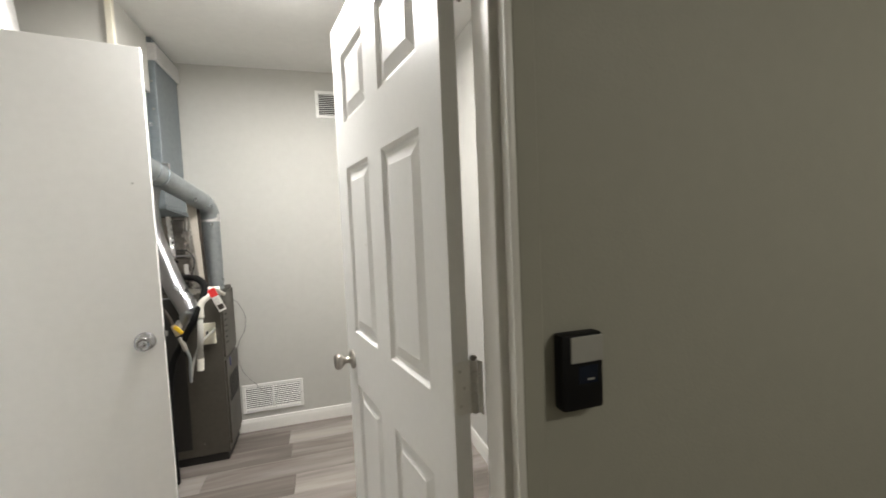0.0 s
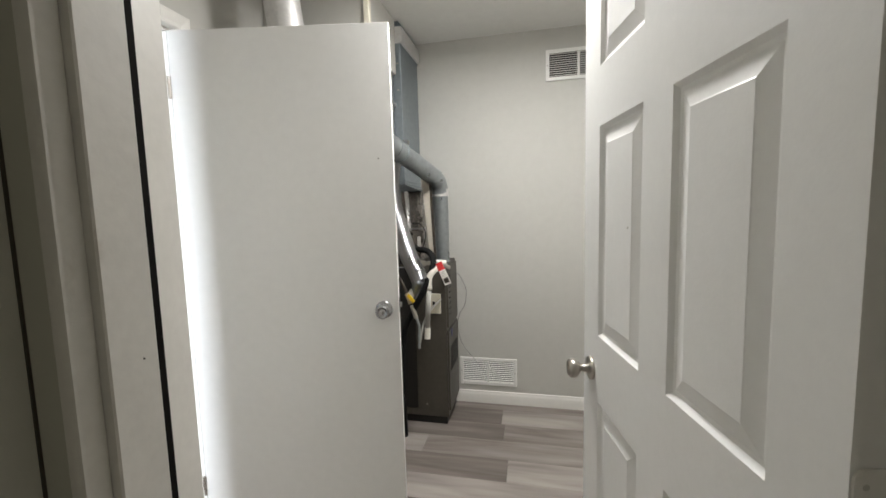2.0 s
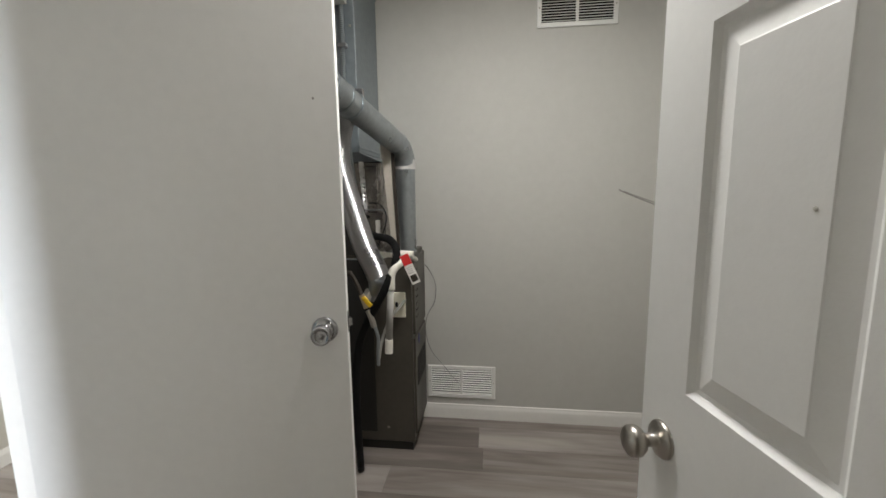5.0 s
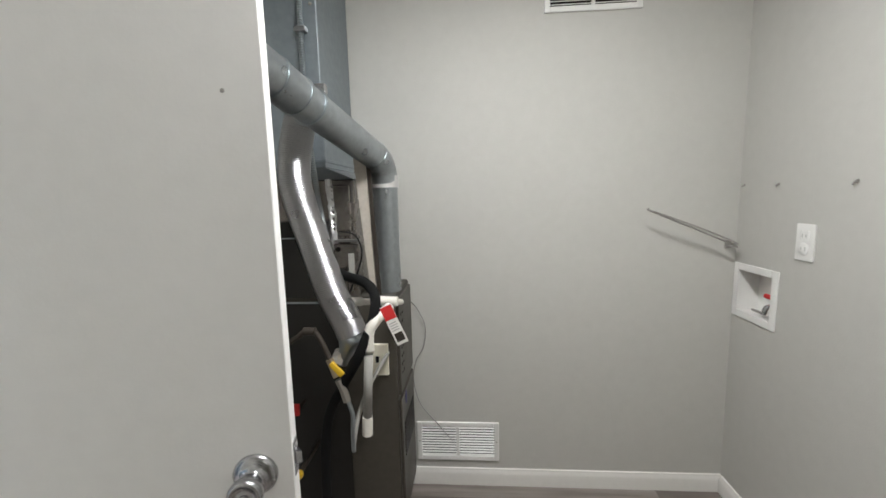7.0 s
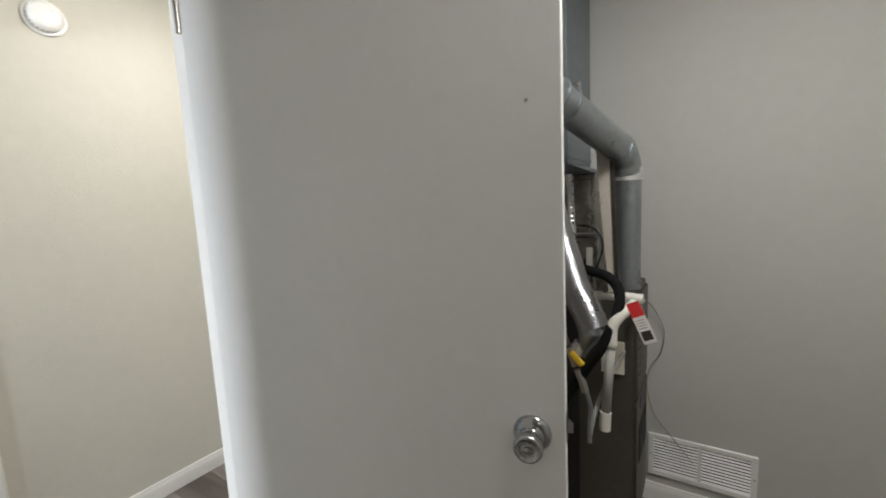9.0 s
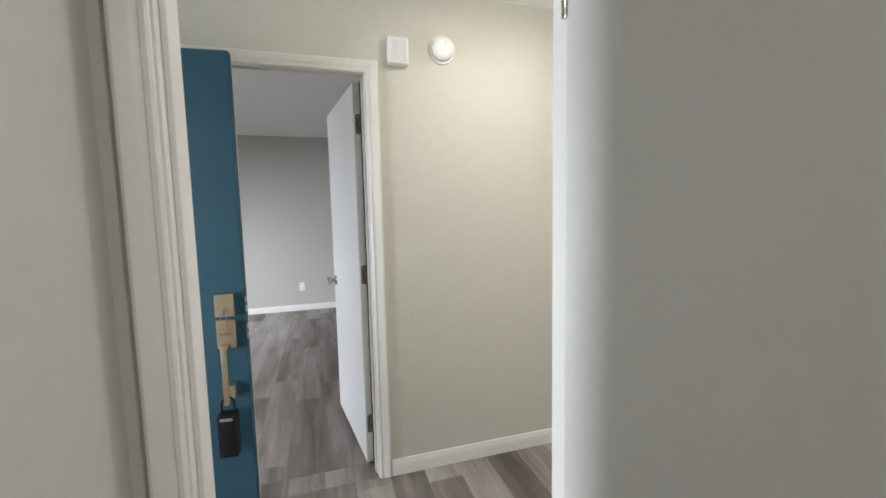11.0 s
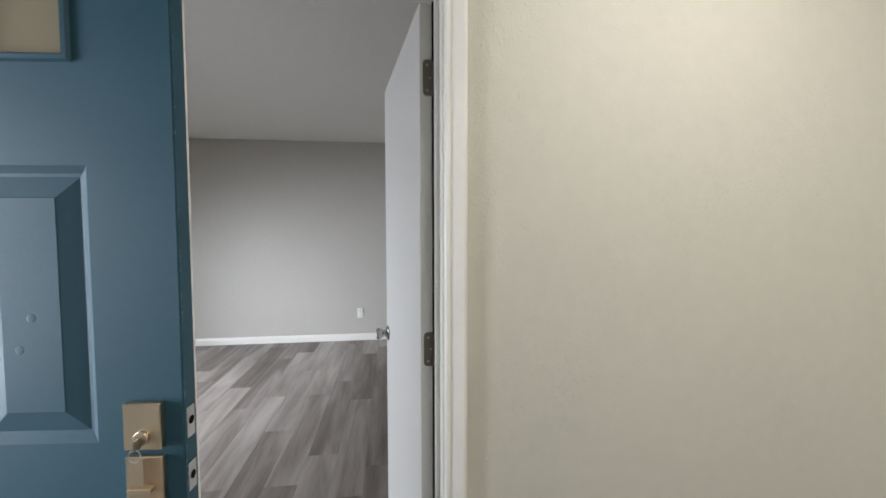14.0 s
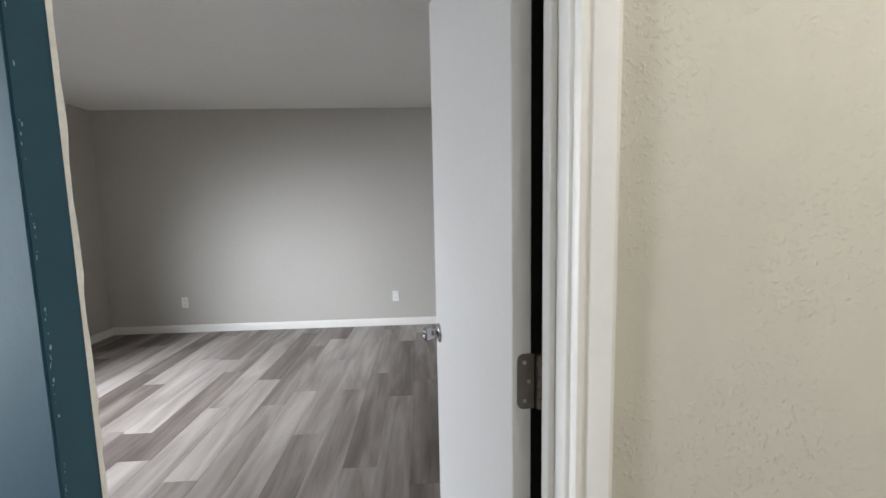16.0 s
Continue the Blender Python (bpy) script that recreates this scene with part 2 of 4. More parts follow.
FROST.node_tree.nodes["Principled BSDF"].inputs["Transmission Weight"].default_value = 0.45
LAMPG = bpy.data.materials.new("lit_diffuser")
LAMPG.use_nodes = True
LAMPG.node_tree.nodes["Principled BSDF"].inputs["Emission Color"].default_value = (1.0, 0.93, 0.82, 1)
LAMPG.node_tree.nodes["Principled BSDF"].inputs["Emission Strength"].default_value = 4.0


# ---- building helpers ----
def link(name, bm, mat, parent=None, label="", smooth=False):
    me = bpy.data.meshes.new(name)
    bm.to_mesh(me)
    bm.free()
    if smooth:
        for p in me.polygons:
            p.use_smooth = True
    elif name != "panel":
        for p in me.polygons:
            p.use_smooth = True
        me.set_sharp_from_angle(angle=radians(32))
    me.materials.append(mat)
    ob = new(name, me)
    if parent is not None:
        ob.parent = parent
    if label:
        ob["label"] = label
    return ob


def part(name, bm, mat, parent, label="", smooth=False):
    return link(name, bm, mat, parent, label, smooth)


def thing(name, label, category, m=None, group="", kind=""):
    ob = new(name)
    ob.empty_display_size = 0.05
    if m is not None:
        ob.matrix_world = m
    return tagged(ob, label, category, group, kind)


def box(x0, x1, y0, y1, z0, z1, bevel=0.0, segs=1, bm=None):
    own = bmesh.new()
    bmesh.ops.create_cube(own, size=1)
    for v in own.verts:
        v.co = Vector((x0 + (v.co.x + 0.5) * (x1 - x0), y0 + (v.co.y + 0.5) * (y1 - y0), z0 + (v.co.z + 0.5) * (z1 - z0)))
    if bevel:
        bmesh.ops.bevel(own, geom=own.edges[:], offset=bevel, segments=segs, affect="EDGES", profile=0.6)
    if bm is None:
        return own
    return merge(bm, own)


def merge(bm, own, m=None):
    if m is not None:
        bmesh.ops.transform(own, matrix=m, verts=own.verts)
    me = bpy.data.meshes.new("tmp")
    own.to_mesh(me)
    own.free()
    bm.from_mesh(me)
    bpy.data.meshes.remove(me)
    return bm


def lathe(profile, n=28, m=None):
    """Turns (radius, height) pairs round z."""
    bm = bmesh.new()
    rings = [[bm.verts.new((r * math.cos(2 * math.pi * i / n), r * math.sin(2 * math.pi * i / n), z)) for i in range(n)] for r, z in profile]
    for a, b in zip(rings, rings[1:]):
        for i in range(n):
            bm.faces.new((a[i], a[(i + 1) % n], b[(i + 1) % n], b[i]))
    bm.faces.new(rings[0][::-1]), bm.faces.new(rings[-1])
    if m is not None:
        bmesh.ops.transform(bm, matrix=m, verts=bm.verts)
    return bm


def spline(points, steps=8):
    pts = [Vector(p) for p in points]
    pts = [pts[0] * 2 - pts[1]] + pts + [pts[-1] * 2 - pts[-2]]
    out = []
    for i in range(1, len(pts) - 2):
        a, b, c, d = pts[i - 1:i + 3]
        for k in range(steps):
            t = k / steps
            out.append(0.5 * ((2 * b) + (c - a) * t + (2 * a - 5 * b + 4 * c - d) * t * t + (3 * b - a - 3 * c + d) * t ** 3))
    out.append(pts[-2])
    return out


def tube(points, radius, n=12, ripple=0.0, waves=1, bm=None):
    """A round tube along points; ripple gives the corrugation of a flexible duct."""
    bm = bm or bmesh.new()
    pts = [Vector(p) for p in points]
    up, rings = None, []
    for i, p in enumerate(pts):
        d = (pts[min(i + 1, len(pts) - 1)] - pts[max(i - 1, 0)]).normalized()
        if up is None:
            up = d.orthogonal().normalized()
        up = (up - d * up.dot(d)).normalized()
        side = d.cross(up)
        r = radius + (ripple * (1 if i % 2 else -1))
        rings.append([bm.verts.new(p + r * (up * math.cos(2 * math.pi * k / n) + side * math.sin(2 * math.pi * k / n))) for k in range(n)])
    for a, b in zip(rings, rings[1:]):
        for k in range(n):
            bm.faces.new((a[k], a[(k + 1) % n], b[(k + 1) % n], b[k]))
    bm.faces.new(rings[0][::-1]), bm.faces.new(rings[-1])
    bmesh.ops.recalc_face_normals(bm, faces=bm.faces)
    return bm


def even(points, step):
    """Points at even steps along a line."""
    out, rest = [Vector(points[0])], 0.0
    for a, b in zip(points, points[1:]):
        a, b = Vector(a), Vector(b)
        length, at = (b - a).length, step - rest
        while at <= length:
            out.append(a.lerp(b, at / length))
            at += step
        rest = (rest + length) % step
    return out


def extrude_profile(profile, a, b, across, out, mitre_a=0.0, mitre_b=0.0):
    """A moulding from a to b: profile is (u across, v out); the ends are cut on a slope where mitre is set."""
    a, b, across, out = Vector(a), Vector(b), Vector(across), Vector(out)
    d = (b - a).normalized()
    bm = bmesh.new()
    ra = [bm.verts.new(a + across * u + out * v - d * (u * mitre_a)) for u, v in profile]
    rb = [bm.verts.new(b + across * u + out * v + d * (u * mitre_b)) for u, v in profile]
    n = len(profile)
    for i in range(n):
        bm.faces.new((ra[i], ra[(i + 1) % n], rb[(i + 1) % n], rb[i]))
    bm.faces.new(ra[::-1]), bm.faces.new(rb)
    bmesh.ops.recalc_face_normals(bm, faces=bm.faces)
    return bm


CASING = [(0, 0), (0, 0.010), (0.004, 0.014), (0.012, 0.014), (0.015, 0.011), (0.024, 0.012), (0.030, 0.016), (0.050, 0.018), (0.056, 0.015), (0.060, 0.0)]
BASE = [(0, 0), (0, 0.013), (0.055, 0.013), (0.066, 0.011), (0.074, 0.007), (0.082, 0.006), (0.085, 0.0)]


def door_casing(name, label, p0, p1, top, out, gap=0.0):
    """Moulded trim round an opening between the points p0 and p1 on a wall face."""
    p0, p1 = Vector((*p0, 0)), Vector((*p1, 0))
    along = (p1 - p0).normalized()
    t = thing(name, label, "door trim", kind="structure")
    up = Vector((0, 0, top))
    part("leg", extrude_profile(CASING, p0, p0 + up, -along, out, 0, 1), TRIM, t)
    part("leg", extrude_profile(CASING, p1, p1 + up, along, out, 0, 1), TRIM, t)
    part("head", extrude_profile(CASING, p0 + up, p1 + up, (0, 0, 1), out, 1, 1), TRIM, t)
    return t


def baseboard(runs, label):
    t = thing("baseboard", label, "baseboard", kind="structure")
    for a, b, out in runs:
        part("board", extrude_profile(BASE, (*a, 0), (*b, 0), (0, 0, 1), out), TRIM, t)
    return t


def jambs(name, label, axis, a, b, c0, c1, top, stop0, stop1, mat=TRIM):
    """Frame boards inside an opening from a to b; c0..c1 is the wall's depth. The stop is the strip that the leaf closes on."""
    t = thing(name, label, "door frame", kind="structure")

    def bx(u0, u1, v0, v1, z0, z1, nm):
        part(nm, box(u0, u1, v0, v1, z0, z1, 0.0015) if axis == "x" else box(v0, v1, u0, u1, z0, z1, 0.0015), mat, t)
    bx(a - 0.018, a, c0, c1, 0, top, "jamb"), bx(b, b + 0.018, c0, c1, 0, top, "jamb")
    bx(a - 0.018, b + 0.018, c0, c1, top, top + 0.018, "head_jamb")
    bx(a, a + 0.011, stop0, stop1, 0, top, "door_stop"), bx(b - 0.011, b, stop0, stop1, 0, top, "door_stop")
    bx(a + 0.011, b - 0.011, stop0, stop1, top - 0.011, top, "door_stop")
    return t


# ---- structure ----
def wall(name, label, mat, boxes):
    bm = bmesh.new()
    for b in boxes:
        box(*b, bm=bm)
    return tagged(link(name, bm, mat), label, "wall", kind="structure")


XL, XR, YA, YV = -1.215, 1.0, 0.875, 3.13
TOP = 2.62
wall("wall_laundry_south", "greige painted wall round the open six-panel door", LAUNDRY,
     [(XL, -0.393, 0.81, YA, 0, TOP), (0.468, 1.12, 0.81, YA, 0, TOP), (-0.393, 0.468, 0.81, YA, 2.063, TOP)])
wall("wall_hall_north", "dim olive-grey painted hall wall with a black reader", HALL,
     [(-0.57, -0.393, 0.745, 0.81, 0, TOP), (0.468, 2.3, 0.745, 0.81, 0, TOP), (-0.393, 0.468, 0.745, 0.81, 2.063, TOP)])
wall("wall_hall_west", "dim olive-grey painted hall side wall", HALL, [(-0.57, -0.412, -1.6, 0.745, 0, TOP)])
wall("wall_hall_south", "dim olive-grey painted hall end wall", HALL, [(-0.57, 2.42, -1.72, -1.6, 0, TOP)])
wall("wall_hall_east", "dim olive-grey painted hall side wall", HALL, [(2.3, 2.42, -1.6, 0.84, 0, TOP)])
wall("wall_laundry_west", "greige painted wall with the opening to the entry", LAUNDRY,
     [(-1.27, XL, -0.24, 0.95, 0, TOP), (-1.27, XL, 1.785, 3.25, 0, TOP), (-1.27, XL, 0.95, 1.785, 2.068, TOP)])
wall("wall_entry_east", "beige painted entry wall round the laundry opening", ENTRY,
     [(-1.32, -1.27, -0.12, 0.95, 0, TOP), (-1.32, -1.27, 1.785, 3.42, 0, TOP), (-1.32, -1.27, 0.95, 1.785, 2.068, TOP)])
wall("wall_laundry_north", "greige painted wall with two white air grilles", LAUNDRY, [(XL, 1.12, YV, YV + 0.12, 0, TOP)])
wall("wall_laundry_east", "greige painted wall with a recessed washer box", LAUNDRY,
     [(XR, 1.12, YA, 2.895, 0, TOP), (XR, 1.12, 3.105, YV, 0, TOP), (XR, 1.12, 2.895, 3.105, 0, 0.872), (XR, 1.12, 2.895, 3.105, 1.062, TOP)])
wall("wall_entry_south", "exterior wall round the open teal entrance door", ENTRY,
     [(-1.42, -1.27, -0.24, -0.12, 0, TOP), (-2.44, -1.42, -0.24, -0.12, 2.075, TOP)])
wall("wall_entry_north", "beige painted end wall of the entry", ENTRY, [(-2.44, -1.32, 3.30, 3.42, 0, TOP)])
wall("wall_entry_west", "beige painted entry wall with lumpy patched texture", ENTRY,
     [(-2.51, -2.44, -0.24, 0.612, 0, TOP), (-2.51, -2.44, 1.458, 3.42, 0, TOP), (-2.51, -2.44, 0.612, 1.458, 2.063, TOP)])
wall("wall_living_east", "grey painted living-room wall round the open doorway", LIVING,
     [(-2.58, -2.51, -2.39, 0.612, 0, TOP), (-2.58, -2.51, 1.52, 2.82, 0, TOP), (-2.58, -2.51, 0.612, 1.52, 2.063, TOP)])
wall("wall_living_west", "long grey painted living-room wall with two outlets", LIVING, [(-6.65, -6.535, -2.39, 2.82, 0, TOP)])
wall("wall_living_south", "grey painted living-room side wall in shade", LIVING, [(-6.535, -4.85, -2.39, -2.27, 0, TOP), (-3.15, -2.58, -2.39, -2.27, 0, TOP), (-4.85, -3.15, -2.39, -2.27, 0, 0.75), (-4.85, -3.15, -2.39, -2.27, 2.08, TOP)])
wall("wall_living_north", "grey painted living-room side wall", LIVING, [(-6.535, -2.58, 2.70, 2.82, 0, TOP)])

for name, label, b in (
        ("ceiling_laundry", "textured off-white laundry ceiling", (XL, XR, YA, YV, 2.44, TOP)),
        ("ceiling_hall", "textured off-white hall ceiling", (-0.412, 2.3, -1.6, 0.745, 2.44, TOP)),
        ("ceiling_entry", "off-white entry ceiling", (-2.44, -1.32, -0.12, 3.30, 2.452, TOP)),
        ("ceiling_living", "plain off-white living-room ceiling", (-6.535, -2.58, -2.27, 2.70, 2.463, TOP))):
    tagged(link(name, box(*b), CEIL), label, "ceiling", kind="structure")
tagged(link("roof", box(-6.9, 2.6, -2.6, 3.6, TOP, TOP + 0.15), SIDING), "flat roof slab over the rooms", "roof", kind="structure")
bm = box(-6.65, 1.12, -0.24, 3.42, -0.16, -0.012)
box(-6.65, -2.51, -2.39, -0.24, -0.16, -0.012, bm=bm), box(-0.57, 2.42, -1.72, -0.24, -0.16, -0.012, bm=bm), box(1.12, 2.42, -0.24, 0.84, -0.16, -0.012, bm=bm)
floor = tagged(link("floor", bm, FLOORB), "grey-brown vinyl plank floor", "floor", kind="structure")
bm = bmesh.new()
bmesh.ops.create_grid(bm, x_segments=8, y_segments=8, size=300)
ground = tagged(link("ground", bm, GRASSM), "lawn round the building", "ground", kind="structure")
ground.location = (0, 0, -0.17)
tagged(link("pavement", box(-2.5, -1.2, -4.0, -0.24, -0.168, -0.03, 0.01), CONCRETE), "concrete path at the entrance", "path", kind="structure")

# frames and trim round the openings
# the laundry doorway: the strike jamb has an open joint behind its stop
fr1 = thing("door_frame_1", "painted frame of the laundry doorway with an open joint", "door frame", kind="structure")
for nm, b in (("jamb", (-0.393, -0.375, 0.745, 0.813, 0, 2.045)), ("jamb", (0.460, 0.468, 0.755, YA, 0, 2.045)),
              ("head_jamb", (-0.393, 0.468, 0.745, YA, 2.045, 2.063)), ("door_stop", (-0.375, -0.342, 0.755, 0.813, 0, 2.045)),
              ("door_stop", (0.440, 0.460, 0.755, 0.813, 0, 2.045)), ("door_stop", (-0.342, 0.440, 0.755, 0.813, 2.033, 2.045))):
    part(nm, box(*b, 0.002), TRIM if b[0] > 0 else STOPM, fr1)
part("joint", box(-0.3925, -0.3445, 0.8135, 0.8225, 0, 2.045), DARKP, fr1, "dark open joint")
bm = box(-0.393, -0.3455, 0.8225, 0.880, 0, 2.045)
for v in bm.verts:
    if v.co.x > -0.36 and v.co.y > 0.85:
        v.co.x = -0.365
part("jamb", bm, STOPM, fr1, "weathered outer jamb strip")
tr1 = thing("trim_1", "narrow white and olive trim on the hall side", "door trim", kind="structure")
part("bead", box(-0.3745, -0.354, 0.728, 0.7545, 0, 2.045, 0.003, 2), STOPM, tr1)
for b in ((0.454, 0.468, 0.728, 0.7545, 0, 2.045), (-0.358, 0.468, 0.728, 0.745, 2.045, 2.067)):
    part("bead", box(*b, 0.004, 2), TRIM, tr1)
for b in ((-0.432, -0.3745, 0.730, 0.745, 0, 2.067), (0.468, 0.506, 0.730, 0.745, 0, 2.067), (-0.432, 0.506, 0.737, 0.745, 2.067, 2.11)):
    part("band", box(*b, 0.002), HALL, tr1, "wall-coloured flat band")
part("joint", box(-0.4125, -0.4098, 0.7270, 0.7300, 0, 2.06), IRON, tr1, "brown crack along the band")
part("nail_hole", lathe([(0.0012, 0), (0.0012, 0.0004)], 10, Matrix.Translation((-0.342, 0.794, 1.184)) @ pose(0, 0, 0, 0, 90, 0)), DARKP, fr1)
door_casing("trim_2", "moulded casing on the laundry side", (-0.394, YA), (0.468, YA), 2.045, (0, 1, 0))
fr2 = jambs("door_frame_2", "white frame of the laundry and entry opening", "y", 0.968, 1.767, -1.32, XL, 2.05, -1.302, -1.236)
for z in (0.21, 1.045, 1.81):
    part("hinge_leaf", box(-1.234, -1.2155, 1.7645, 1.767, z - 0.05, z + 0.05), HINGE, fr2, "dull steel hinge leaf")
# thin grey strip on the stop paints the shadow line beside the slab
part("joint", box(-1.2410, -1.2380, 1.7552, 1.7562, 0, 2.039), GREYP, fr2, "grey strip on the stop, painted shade of the slab gap")
door_casing("trim_3", "moulded casing on the laundry side", (XL, 0.962), (XL, 1.773), 2.05, (1, 0, 0))
door_casing("trim_4", "moulded casing on the entry side", (-1.32, 0.962), (-1.32, 1.773), 2.05, (-1, 0, 0))
fr3 = jambs("door_frame_3", "white frame of the living-room doorway", "y", 0.63, 1.44, -2.535, -2.44, 2.045, -2.515, -2.482)
# black filler strip: the shade of the deep hinge gap put in as colour
part("joint", box(-2.5880, -2.5805, 1.4310, 1.4575, 0, 2.045), DARKP, fr3, "black strip for the deep shade in the gap behind the jamb")
door_casing("trim_5", "white moulded casing round the living-room doorway", (-2.44, 0.608), (-2.44, 1.447), 2.042, (1, 0, 0))
jambs("door_frame_4", "white frame of the entrance", "x", -2.430, -1.438, -0.24, -0.12, 2.057, -0.20, -0.175)
baseboard([((-0.44, YV), (XR, YV), (0, -1, 0)), ((XR, YA), (XR, YV - 0.013), (-1, 0, 0)), ((0.535, YA), (XR - 0.013, YA), (0, 1, 0)),
           ((XL, 1.84), (XL, 2.70), (1, 0, 0)), ((XL, YA), (XL, 0.90), (1, 0, 0))], "white moulded baseboard along the laundry walls")
baseboard([((-2.44, 1.508), (-2.44, 3.30), (1, 0, 0)), ((-2.44, -0.05), (-2.44, 0.555), (1, 0, 0)), ((-1.32, 1.84), (-1.32, 3.30), (-1, 0, 0)),
           ((-2.427, 3.30), (-1.333, 3.30), (0, -1, 0))], "white moulded baseboard along the entry walls")
baseboard([((-6.535, -2.27), (-6.535, 2.70), (1, 0, 0)), ((-6.522, -2.27), (-2.58, -2.27), (0, 1, 0)), ((-6.522, 2.70), (-2.58, 2.70), (0, -1, 0)),
           ((-2.58, -2.257), (-2.58, 0.55), (-1, 0, 0)), ((-2.58, 1.52), (-2.58, 2.687), (-1, 0, 0))], "white moulded baseboard along the living-room walls")
baseboard([((0.510, 0.745), (2.3, 0.745), (0, -1, 0))], "painted baseboard along the hall wall")

# living-room window
win = thing("window_1", "white framed living-room window letting in daylight", "window", kind="structure")
for nm, b in (("window_frame", (-4.85, -4.80, -2.345, -2.305, 0.75, 2.08)), ("window_frame", (-3.20, -3.15, -2.345, -2.305, 0.75, 2.08)), ("rail", (-4.80, -3.20, -2.345, -2.305, 0.75, 0.80)),
              ("rail", (-4.80, -3.20, -2.345, -2.305, 2.03, 2.08)), ("mullion", (-4.02, -3.98, -2.34, -2.31, 0.80, 2.03))):
    part(nm, box(*b, 0.003), TRIM, win)
for x0, x1 in ((-4.80, -4.02), (-3.98, -3.20)):
    p = part("pane", box(x0, x1, -2.328, -2.323, 0.80, 2.03), GLASS, win)
    p.visible_shadow = False
part("window_sill", box(-4.90, -3.10, -2.27, -2.235, 0.72, 0.75, 0.004), TRIM, win)


# ---- doors ----
def rect_ring(bm, r0, y0, r1, y1, flip):
    a = [bm.verts.new((x, y0, z)) for x, z in ((r0[0], r0[2]), (r0[1], r0[2]), (r0[1], r0[3]), (r0[0], r0[3]))]
    b = [bm.verts.new((x, y1, z)) for x, z in ((r1[0], r1[2]), (r1[1], r1[2]), (r1[1], r1[3]), (r1[0], r1[3]))]
    for i in range(4):
        f = (a[i], a[(i + 1) % 4], b[(i + 1) % 4], b[i])
        bm.faces.new(f if flip else f[::-1])
    return b


def inset(r, d):
    return (r[0] + d, r[1] - d, r[2] + d, r[3] - d)


def raised_panel(r, thick, lip=0.009, depth=0.0085, slope=0.038):
    """One moulded panel of a leaf, seen from both faces: a sunk groove and a raised field."""
    bm = bmesh.new()
    for face, sign in ((0.0, -1), (-thick, 1)):
        rings = [(r, 0.0), (inset(r, lip), depth), (inset(r, lip + 0.007), depth + 0.0015), (inset(r, lip + slope), 0.0025), (inset(r, lip + slope + 0.002), 0.0015)]
        for (ra, da), (rb, db) in zip(rings, rings[1:]):
            last = rect_ring(bm, ra, face + sign * da, rb, face + sign * db, sign > 0)
        bm.faces.new(last if sign > 0 else last[::-1])
    bmesh.ops.remove_doubles(bm, verts=bm.verts, dist=0.0002)
    bmesh.ops.recalc_face_normals(bm, faces=bm.faces)
    return bm


def leaf_with_holes(w, h, thick, holes):
    """A door leaf whose faces leave out the given rectangles (x0, x1, z0, z1); hinge edge at x = 0, faces at y = 0 and -thick."""
    xs = sorted({0, w, *(v for q in holes for v in q[:2])})
    zs = sorted({0, h, *(v for q in holes for v in q[2:])})
    bm = bmesh.new()
    cache = {}

    def v(x, y, z):
        k = (round(x, 5), y, round(z, 5))
        if k not in cache:
            cache[k] = bm.verts.new((x, y, z))
        return cache[k]
    for x0, x1 in zip(xs, xs[1:]):
        for z0, z1 in zip(zs, zs[1:]):
            cx, cz = (x0 + x1) / 2, (z0 + z1) / 2
            if any(q[0] < cx < q[1] and q[2] < cz < q[3] for q in holes):
                continue
            bm.faces.new((v(x0, 0, z0), v(x0, 0, z1), v(x1, 0, z1), v(x1, 0, z0)))
            bm.faces.new((v(x0, -thick, z0), v(x1, -thick, z0), v(x1, -thick, z1), v(x0, -thick, z1)))
    for z0, z1 in zip(zs, zs[1:]):
        bm.faces.new((v(0, 0, z0), v(0, -thick, z0), v(0, -thick, z1), v(0, 0, z1)))
        bm.faces.new((v(w, 0, z0), v(w, 0, z1), v(w, -thick, z1), v(w, -thick, z0)))
    for x0, x1 in zip(xs, xs[1:]):
        bm.faces.new((v(x0, 0, 0), v(x1, 0, 0), v(x1, -thick, 0), v(x0, -thick, 0)))
        bm.faces.new((v(x0, 0, h), v(x0, -thick, h), v(x1, -thick, h), v(x1, 0, h)))
    rim = [e for e in bm.edges if all(abs(a.co.x - w) < 1e-5 for a in e.verts) and abs(e.verts[0].co.y - e.verts[1].co.y) < 1e-6]
    bmesh.ops.recalc_face_normals(bm, faces=bm.faces)
    bmesh.ops.bevel(bm, geom=rim, offset=0.002, segments=2, affect="EDGES")
    return bm


def knob(parent, x, y, z, sign, mat, label, style="ball"):
    """A door knob on the face at y; sign +1 points it along +y."""
    m = Matrix.Translation((x, y, z)) @ pose(0, 0, 0, -90 * sign, 0, 0)
    if style == "ball":
        prof = [(0.033, 0), (0.033, 0.004), (0.030, 0.008), (0.020, 0.011), (0.012, 0.014), (0.011, 0.028), (0.013, 0.033), (0.021, 0.038), (0.0265, 0.046), (0.0275, 0.054), (0.0255, 0.061), (0.020, 0.065), (0.004, 0.067)]
    else:
        prof = [(0.034, 0), (0.034, 0.003), (0.031, 0.007), (0.024, 0.010), (0.015, 0.012), (0.014, 0.022), (0.018, 0.028), (0.0245, 0.040), (0.0255, 0.050), (0.024, 0.054), (0.0195, 0.056), (0.0185, 0.0535), (0.006, 0.053), (0.0055, 0.0535)]
    k = part("door_knob", lathe(prof, 32, m), mat, parent, label, smooth=True)
    if style != "ball":
        part("button", lathe([(0.006, 0.050), (0.006, 0.056), (0.004, 0.057)], 16, m), mat, k)
    return k


